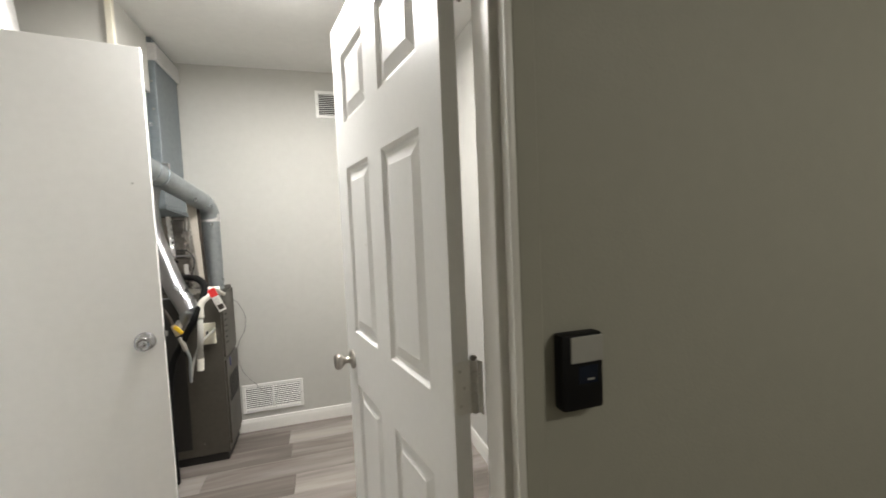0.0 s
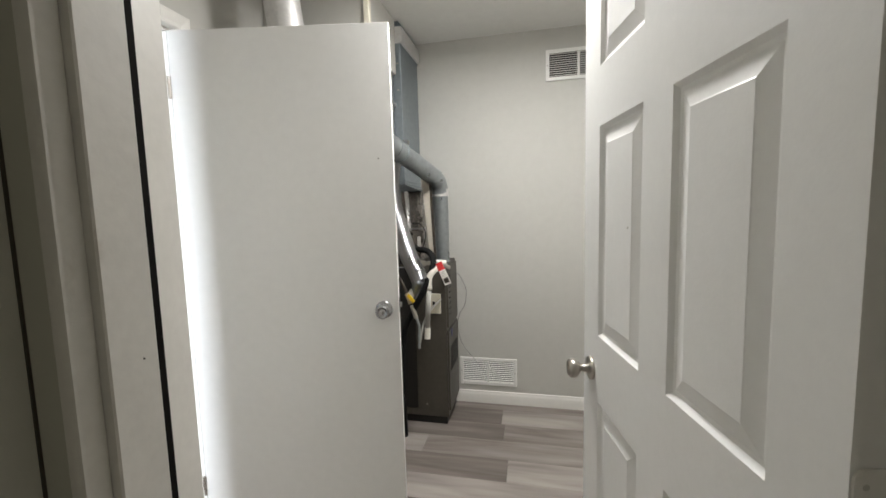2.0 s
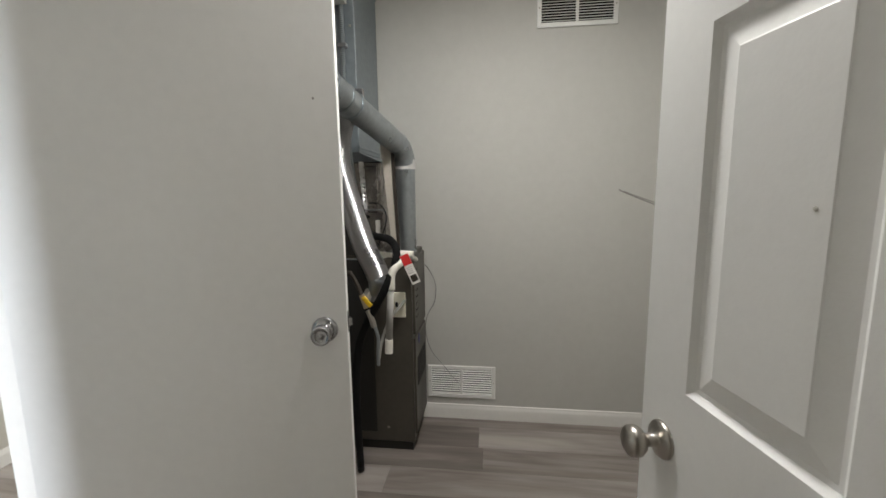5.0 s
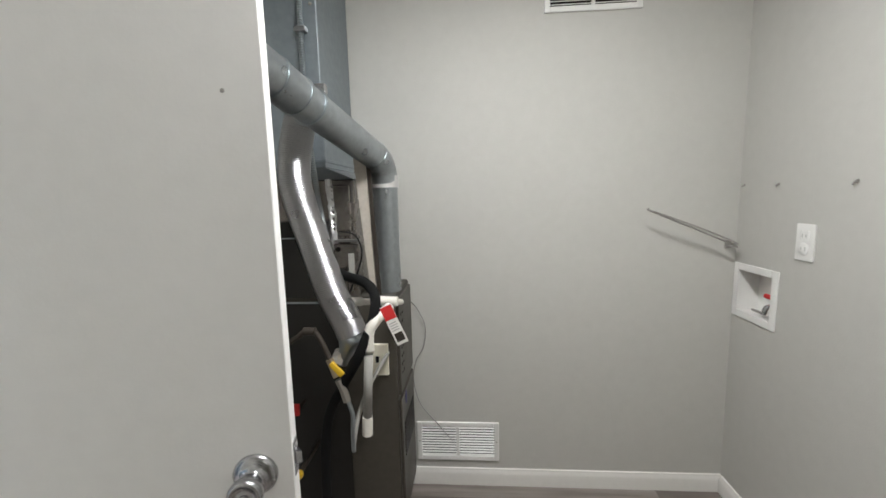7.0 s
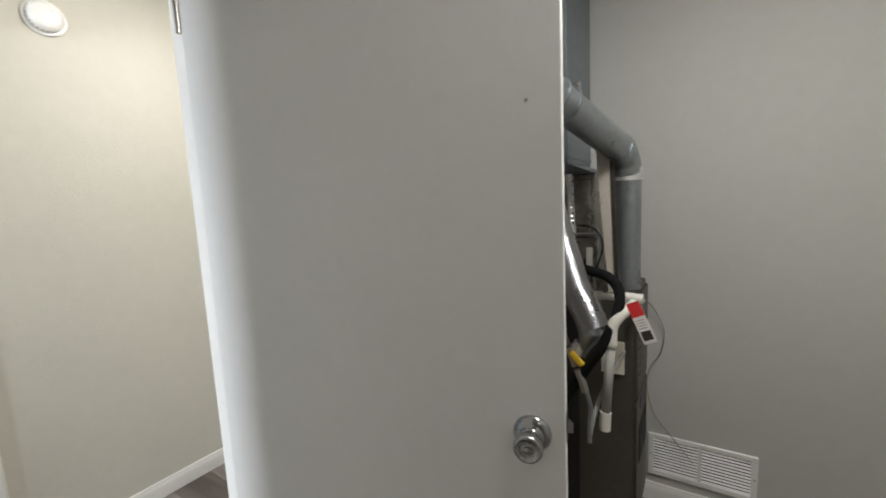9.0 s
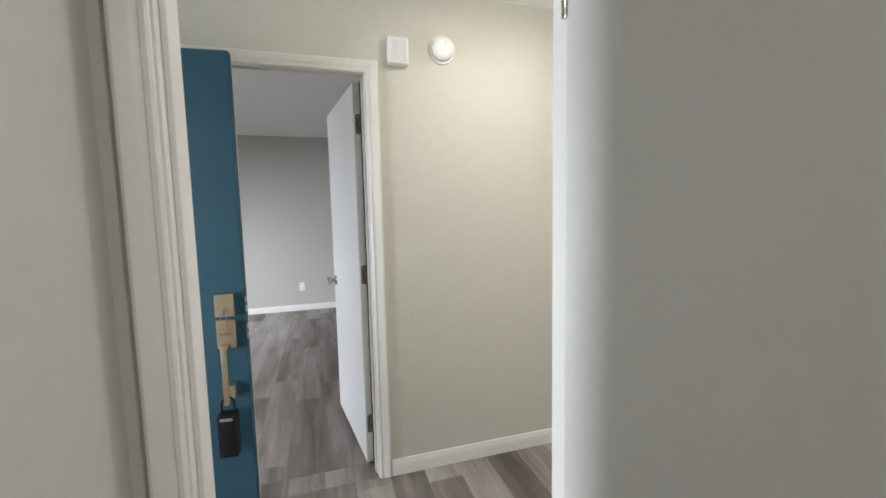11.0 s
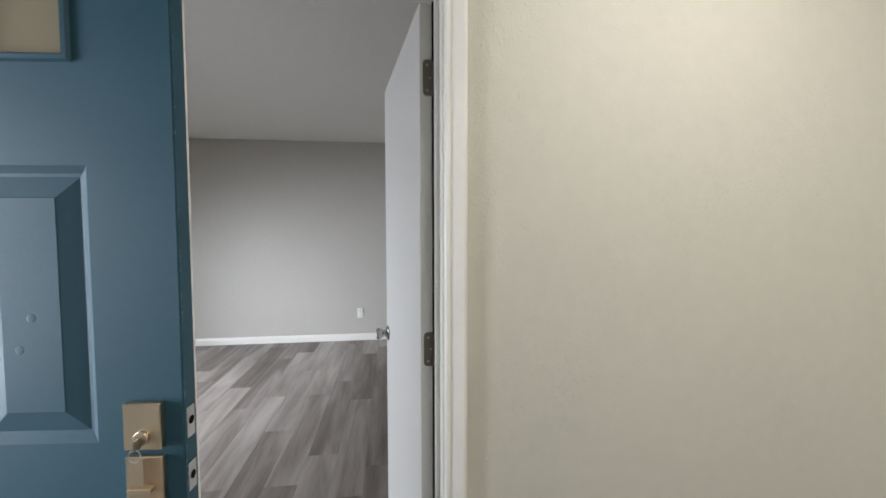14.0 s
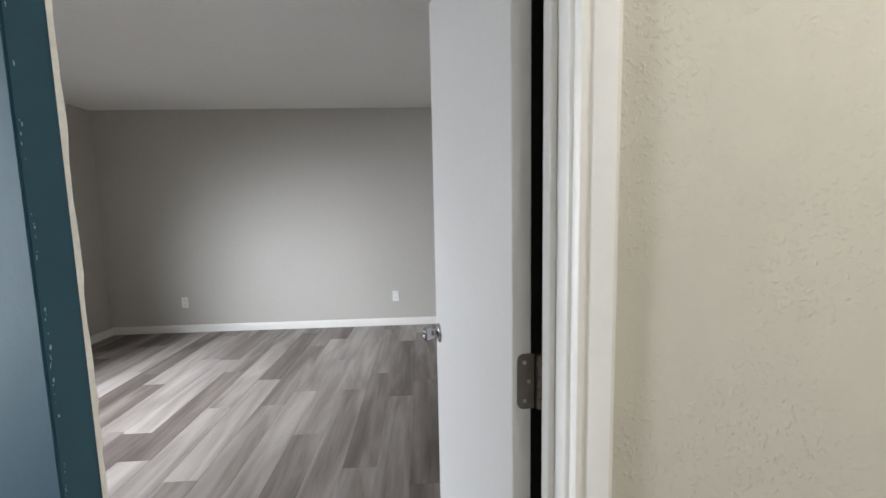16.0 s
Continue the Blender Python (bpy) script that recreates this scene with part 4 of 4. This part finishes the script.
drain = thing("condensate_drain", "cream-white plastic condensate pipe with capped end", "pipe")
part("pipe", tube([(-0.447, 2.485, 0.955), (-0.463, 2.485, 0.70)], 0.0140, 16), GREYP, drain, smooth=True)
part("end_cap", tube([(-0.4625, 2.485, 0.715), (-0.465, 2.485, 0.655)], 0.0165, 16), PVC, drain)
part("elbow", tube(spline([(-0.447, 2.485, 0.925), (-0.445, 2.487, 0.985), (-0.425, 2.50, 1.02), (-0.395, 2.56, 1.045)], 6), 0.0165, 16), PVC, drain, smooth=True)
part("tee", tube([(-0.445, 2.60, 1.055), (-0.375, 2.60, 1.052)], 0.016, 16), PVC, drain, "white plastic tee")
part("nipple", tube([(-0.54, 2.62, 1.047), (-0.50, 2.62, 1.047)], 0.015, 16), PVC, drain)
part("run", tube([(-0.52, 2.62, 1.047), (-0.40, 2.60, 1.05)], 0.011, 14), PVC, drain)
part("stub", tube([(-0.40, 2.60, 1.05), (-0.40, 2.79, 1.0)], 0.011, 12), PVC, drain)

batten = thing("batten", "pale raw batten leaning behind the flue pipe", "batten")
bm = box(-0.560, -0.516, 2.800, 2.812, 1.02, 1.56)
for v in bm.verts:
    low = v.co.z < 1.3
    v.co.x = (-0.514 if v.co.x < -0.54 else -0.494) if low else v.co.x
part("board", bm, RAW, batten)
# separate brown strip stands in for the shade along the batten's right side
bm = box(-0.514, -0.500, 2.804, 2.816, 1.02, 1.56)
for v in bm.verts:
    v.co.x += 0.022 if v.co.z < 1.3 else 0.0
part("edge", bm, IRON, batten, "brown strip painted as the shade beside the batten")

conduit = thing("conduit", "flexible metal electrical conduit clipped to the duct", "conduit")
line = even(spline([(-0.700, 2.748, 2.43), (-0.700, 2.748, 2.0), (-0.700, 2.745, 1.72), (-0.676, 2.730, 1.45), (-0.656, 2.730, 1.30), (-0.645, 2.755, 1.20)], 12), 0.004)
part("hose", tube(line, 0.009, 12, ripple=0.0012), GALV, conduit)
part("strap", box(-0.720, -0.680, 2.734, 2.762, 1.955, 1.972, 0.002), FLEXM, conduit)

gas = thing("gas_line", "black iron gas pipe with a yellow shut-off valve", "pipe", Matrix.Translation((0.018, 0, 0)))
part("pipe", tube(spline([(-0.80, 2.52, 0.90), (-0.70, 2.50, 0.962), (-0.655, 2.50, 0.99), (-0.625, 2.50, 0.965), (-0.585, 2.49, 0.885)], 6), 0.0085, 14), IRON, gas, smooth=True)
part("fitting", tube([(-0.672, 2.50, 0.985), (-0.635, 2.50, 0.985)], 0.0125, 12), IRON, gas)
part("valve_body", tube([(-0.592, 2.49, 0.90), (-0.570, 2.485, 0.845)], 0.012, 12), BRASS, gas)
lever = box(-0.026, 0.026, 2.460, 2.470, -0.0095, 0.0095, 0.0045, 3)
bmesh.ops.transform(lever, matrix=Matrix.Translation((-0.562, 0, 0.878)) @ pose(0, 0, 0, 0, 48, 0), verts=lever.verts)
part("valve_handle", lever, YELLOW, gas, "yellow lever handle")
part("union", tube([(-0.566, 2.485, 0.835), (-0.548, 2.485, 0.79)], 0.012, 6), NICKEL, gas)
part("union", tube([(-0.55, 2.485, 0.795), (-0.542, 2.485, 0.765)], 0.013, 6), NICKEL, gas)
smooth_tube("flex_line", [(-0.540, 2.485, 0.77), (-0.525, 2.48, 0.72), (-0.528, 2.48, 0.66), (-0.528, 2.48, 0.60)], 0.0068, GALV, gas)
smooth_tube("flex_line", [(-0.528, 2.48, 0.62), (-0.515, 2.50, 0.70), (-0.49, 2.55, 0.78), (-0.475, 2.79, 0.80)], 0.0066, GREYP, gas)

valve2 = thing("shutoff_valve", "small yellow valve handle by the furnace", "valve")
part("stub", tube([(-0.75, 2.79, 0.43), (-0.75, 2.60, 0.43)], 0.009, 10), IRON, valve2)
part("handle", lathe([(0.014, 0), (0.016, 0.006), (0.016, 0.014), (0.010, 0.018)], 16, Matrix.Translation((-0.75, 2.60, 0.43)) @ pose(0, 0, 0, 90, 0, 0)), YELLOW, valve2)

part("lever", box(-0.815, -0.785, 2.70, 2.712, 0.585, 0.630, 0.004, 2), RED, valve2, "red lever")
part("stub", tube([(-0.80, 2.79, 0.60), (-0.80, 2.705, 0.60)], 0.008, 10), IRON, valve2)

plate = thing("service_switch", "cream switch plate on the furnace side", "switch")
part("plate", box(-0.535, -0.455, 2.775, 2.79, 0.715, 0.838, 0.002), CREAM, plate)
part("toggle", box(-0.502, -0.490, 2.768, 2.775, 0.768, 0.792, 0.002), BLACK, plate)

tag = thing("hang_tag", "red and white paper warning tag on a pipe", "tag", Matrix.Translation((-0.390, 2.475, 1.072)) @ pose(0, 0, 0, 0, -23, 8))
part("card", box(-0.018, 0.018, -0.001, 0.001, -0.128, 0, 0.0006), PAPER, tag)
part("print", box(-0.0175, 0.0175, -0.0018, -0.001, -0.045, -0.002), RED, tag, "red printed top")
part("print", box(-0.013, 0.013, -0.0018, -0.001, -0.118, -0.090), IRON, tag, "dark printed block")
for i in range(4):
    part("print", box(-0.013, 0.010, -0.0016, -0.001, -0.058 - i * 0.008, -0.055 - i * 0.008), GREYP, tag)

wires = thing("thermostat_wire", "thin grey low-voltage wire along the wall", "wire")
smooth_tube("wire", [(-0.41, 3.06, 0.93), (-0.385, 3.10, 0.885), (-0.352, 3.11, 0.80), (-0.362, 3.115, 0.70), (-0.40, 3.11, 0.63), (-0.412, 3.10, 0.54), (-0.385, 3.11, 0.42), (-0.31, 3.115, 0.32), (-0.235, 3.105, 0.235)], 0.0022, WIREM, wires, n=6)
smooth_tube("wire", [(-0.62, 2.785, 1.27), (-0.55, 2.74, 1.26), (-0.515, 2.70, 1.21), (-0.53, 2.70, 1.14), (-0.57, 2.70, 1.05), (-0.60, 2.72, 0.98)], 0.003, BLACK, wires, n=6)


# ---- laundry: walls ----
def grille(name, label, x0, x1, z0, z1):
    """A white steel register with two banks of slanted slats."""
    g = thing(name, label, "air grille")
    y = YV
    w = 0.022
    part("backing", box(x0 + w, x1 - w, y - 0.003, y, z0 + w, z1 - w), DARKP, g, "dark opening")
    for b in ((x0, x0 + w, z0, z1), (x1 - w, x1, z0, z1), (x0 + w, x1 - w, z0, z0 + w), (x0 + w, x1 - w, z1 - w, z1)):
        part("frame", box(b[0], b[1], y - 0.011, y, b[2], b[3], 0.002), PLASTIC, g)
    mid = (x0 + x1) / 2
    part("mullion", box(mid - 0.007, mid + 0.007, y - 0.011, y - 0.003, z0 + w, z1 - w, 0.001), PLASTIC, g)
    n = 11
    for a, b in ((x0 + w, mid - 0.007), (mid + 0.007, x1 - w)):
        for i in range(n):
            z = z0 + w + (i + 0.5) * (z1 - z0 - 2 * w) / n
            bm = box(a, b, -0.0042, 0.0042, -0.0008, 0.0008)
            bmesh.ops.transform(bm, matrix=Matrix.Translation((0, y - 0.0075, z)) @ pose(0, 0, 0, 38, 0, 0), verts=bm.verts)
            part("slat", bm, PLASTIC, g)
    for x in (x0 + w / 2, x1 - w / 2):
        part("screw", lathe([(0.0045, 0), (0.003, 0.0015)], 10, Matrix.Translation((x, y - 0.011, (z0 + z1) / 2)) @ pose(0, 0, 0, 90, 0, 0)), NICKEL, g)


grille("air_grille", "white slatted return grille low on the wall", -0.406, -0.017, 0.128, 0.321)
grille("air_grille", "white slatted air grille high on the wall", 0.180, 0.570, 2.125, 2.311)

wb = thing("washer_box", "white recessed washer supply box in the wall", "outlet box")
part("frame", box(XR - 0.006, XR, 2.872, 2.905, 0.852, 1.082, 0.002), PLASTIC, wb)
part("frame", box(XR - 0.006, XR, 3.095, 3.125, 0.852, 1.082, 0.002), PLASTIC, wb)
part("frame", box(XR - 0.006, XR, 2.905, 3.095, 0.852, 0.882, 0.002), PLASTIC, wb)
part("frame", box(XR - 0.006, XR, 2.905, 3.095, 1.052, 1.082, 0.002), PLASTIC, wb)
part("back", box(XR + 0.085, XR + 0.09, 2.897, 3.103, 0.874, 1.060), PLASTIC, wb)
for b in ((2.897, 2.900, 0.874, 1.060), (3.100, 3.103, 0.874, 1.060), (2.900, 3.100, 0.874, 0.877), (2.900, 3.100, 1.057, 1.060)):
    part("side", box(XR, XR + 0.085, b[0], b[1], b[2], b[3]), PLASTIC, wb)
vl = part("valve", tube([(XR + 0.05, 2.95, 0.877), (XR + 0.05, 2.95, 0.945)], 0.011, 14), BRASS, wb)
part("spout", tube(spline([(XR + 0.05, 2.95, 0.93), (XR + 0.02, 2.955, 0.925), (XR + 0.012, 2.958, 0.895)], 5), 0.009, 12), CHROME, vl)
part("lever", box(XR + 0.03, XR + 0.045, 2.925, 2.995, 0.955, 0.972, 0.004), RED, vl, "red lever")
part("lever", box(XR + 0.012, XR + 0.022, 2.96, 3.03, 0.893, 0.901, 0.002), ZINC, vl)

sw = thing("outlet", "white receptacle plate on the laundry wall", "outlet")
part("plate", box(XR - 0.006, XR, 2.730, 2.808, 1.142, 1.268, 0.003, 2), PLASTIC, sw)
part("socket", lathe([(0.021, 0), (0.021, 0.003), (0.019, 0.004)], 22, Matrix.Translation((XR - 0.006, 2.769, 1.183)) @ pose(0, 0, 0, 0, -90, 0)), PLASTIC, sw)
part("socket", box(XR - 0.0095, XR - 0.006, 2.752, 2.786, 1.212, 1.246, 0.003), PLASTIC, sw)
for dy in (-0.008, 0.008):
    part("slot", box(XR - 0.0102, XR - 0.0095, 2.769 + dy - 0.0012, 2.769 + dy + 0.0012, 1.222, 1.234), GREYP, sw)
    part("slot", box(XR - 0.0106, XR - 0.0100, 2.769 + dy - 0.0015, 2.769 + dy + 0.0015, 1.178, 1.190), GREYP, sw)

for y, s in ((3.105, 0.6), (2.916, 0.6), (2.609, 0.75)):
    a = thing("wall_anchor", "bent metal anchor stub still in the wall", "wall anchor", Matrix.Translation((XR, y, 1.405)) @ Matrix.Diagonal((s, s, s, 1)), group="anchors on the laundry wall")
    part("stub", tube([(0.0, 0, 0), (-0.012, 0, -0.004), (-0.016, 0.002, -0.014)], 0.005, 8), ZINC, a)
    part("collar", lathe([(0.009, 0), (0.009, 0.003), (0.006, 0.005)], 12, pose(0, 0, 0, 0, -90, 0)), ZINC, a)

br = thing("shelf_bracket", "thin wire shelf bracket sticking out by the corner", "bracket")
smooth_tube("wire", [(0.962, 3.125, 1.150), (0.955, 3.06, 1.156), (0.80, 3.05, 1.225), (0.61, 3.045, 1.305), (0.595, 3.05, 1.318)], 0.0032, ZINC, br, n=8)
smooth_tube("wire", [(0.962, 3.125, 1.163), (0.952, 3.05, 1.170), (0.80, 3.04, 1.236), (0.61, 3.035, 1.308)], 0.0028, ZINC, br, n=8)
part("foot", box(0.950, 0.972, 3.118, YV, 1.14, 1.175, 0.002), ZINC, br)


def ceiling_lamp(p, label):
    l = thing("ceiling_light", label, "ceiling light", Matrix.Translation(p))
    part("pan", lathe([(0.150, -0.022), (0.155, -0.018), (0.155, 0.0)], 36), NICKEL, l, smooth=False)
    part("diffuser", lathe([(0.02, -0.062), (0.08, -0.056), (0.125, -0.042), (0.145, -0.020)], 36), LAMPG, l, "glowing domed glass", smooth=True)


ceiling_lamp((0.04, 1.95, 2.44), "round frosted ceiling light in the laundry")
ceiling_lamp((-1.74, 2.10, 2.452), "round frosted ceiling light in the entry")
ceiling_lamp((1.55, -0.75, 2.44), "round frosted ceiling light in the hall")

# ---- hall ----
rd = thing("card_reader", "black wall-mounted device with a grey lid panel", "reader")
part("case", box(0.531, 0.608, 0.717, 0.745, 1.030, 1.157, 0.006, 2), BLACK, rd)
part("panel", box(0.546, 0.6065, 0.7145, 0.718, 1.110, 1.153, 0.001), GREYP, rd, "grey flat upper panel")
part("window", box(0.560, 0.597, 0.7155, 0.718, 1.074, 1.104, 0.001), material("dark_glass", (0.01, 0.015, 0.03), 0.15), rd, "dark glossy display")
part("mark", box(0.576, 0.589, 0.715, 0.7165, 1.080, 1.083), GREYP, rd)
part("screw", lathe([(0.003, 0), (0.003, 0.01)], 8, Matrix.Translation((0.617, 0.745, 1.055)) @ pose(0, 0, 0, 90, 0, 0)), ZINC, rd)

# ---- entry ----
ch = thing("door_chime", "white ribbed door chime box on the wall", "chime")
part("case", box(-2.44, -2.396, 1.555, 1.653, 2.086, 2.208, 0.006, 2), PLASTIC, ch)
for i in range(7):
    part("rib", box(-2.396, -2.392, 1.567 + i * 0.0118, 1.5733 + i * 0.0118, 2.10, 2.194, 0.001), PLASTIC, ch)

sd = thing("smoke_detector", "round white smoke detector on the wall", "smoke detector", Matrix.Translation((-2.44, 1.832, 2.180)) @ pose(0, 0, 0, 0, 90, 0))
part("base", lathe([(0.069, 0), (0.069, 0.008), (0.066, 0.012)], 40), PLASTIC, sd)
part("cover", lathe([(0.056, 0.010), (0.056, 0.026), (0.050, 0.040), (0.036, 0.046), (0.004, 0.047)], 40), PLASTIC, sd, smooth=True)
for k in range(24):
    a = 2 * math.pi * k / 24
    bm = box(0.0555, 0.0575, -0.004, 0.004, 0.016, 0.024)
    bmesh.ops.transform(bm, matrix=pose(0, 0, 0, 0, 0, math.degrees(a)), verts=bm.verts)
    part("slot", bm, GREYP, sd)
part("test_button", lathe([(0.009, 0.044), (0.009, 0.049), (0.007, 0.050)], 18, Matrix.Translation((-0.022, 0.012, 0))), PLASTIC, sd)


# ---- living room ----
def outlet(y, z):
    o = thing("outlet", "white outlet plate above the living-room baseboard", "outlet", Matrix.Translation((-6.535, y, z)), group="living-room outlets")
    part("plate", box(0, 0.006, -0.037, 0.037, -0.06, 0.06, 0.003, 2), PLASTIC, o)
    for dz in (-0.024, 0.024):
        s = part("socket", box(0.006, 0.009, -0.017, 0.017, dz - 0.015, dz + 0.015, 0.003), PLASTIC, o)
        for dy in (-0.007, 0.007):
            part("slot", box(0.009, 0.0095, dy - 0.0012, dy + 0.0012, dz - 0.005, dz + 0.006), DARKP, s)


outlet(0.918, 0.345)
outlet(-1.455, 0.345)


# ---- floor planks ----
def lay_planks(x0, x1, y0, y1, seed):
    """Planks run along x, 0.18 m wide and 1.22 m long, in staggered rows."""
    rng = random.Random(seed)
    length, width, gap = 1.22, 0.18, 0.0004
    y = y0
    while y < y1 - 0.005:
        ye = min(y + width, y1)
        x = x0 - rng.random() * length
        while x < x1:
            a, b = max(x, x0), min(x + length, x1)
            if b - a > 0.03:
                key = (round(b - a, 3), round(ye - y, 3))
                if key not in PLANKS:
                    bm = box(gap, key[0] - gap, gap, key[1] - gap, -0.009, 0)
                    me = bpy.data.meshes.new("plank")
                    top = [e for e in bm.edges if all(v.co.z > -0.001 for v in e.verts)]
                    bmesh.ops.bevel(bm, geom=top, offset=0.0007, segments=1, affect="EDGES")
                    bm.to_mesh(me)
                    bm.free()
                    me.materials.append(PLANK)
                    PLANKS[key] = me
                p = new("plank", PLANKS[key])
                p.parent = floor
                p.location = (a, y, 0)
            x += length
        y = ye


PLANKS = {}
lay_planks(-6.535, -2.58, -2.27, 2.70, 3)
lay_planks(-2.58, -2.44, 0.63, 1.44, 4)
lay_planks(-2.44, -1.32, -0.12, 3.30, 5)
lay_planks(-1.32, XL, 0.968, 1.767, 6)
lay_planks(XL, XR, YA, YV, 7)
lay_planks(-0.375, 0.450, 0.745, YA, 8)
lay_planks(-0.412, 2.3, -1.6, 0.745, 9)
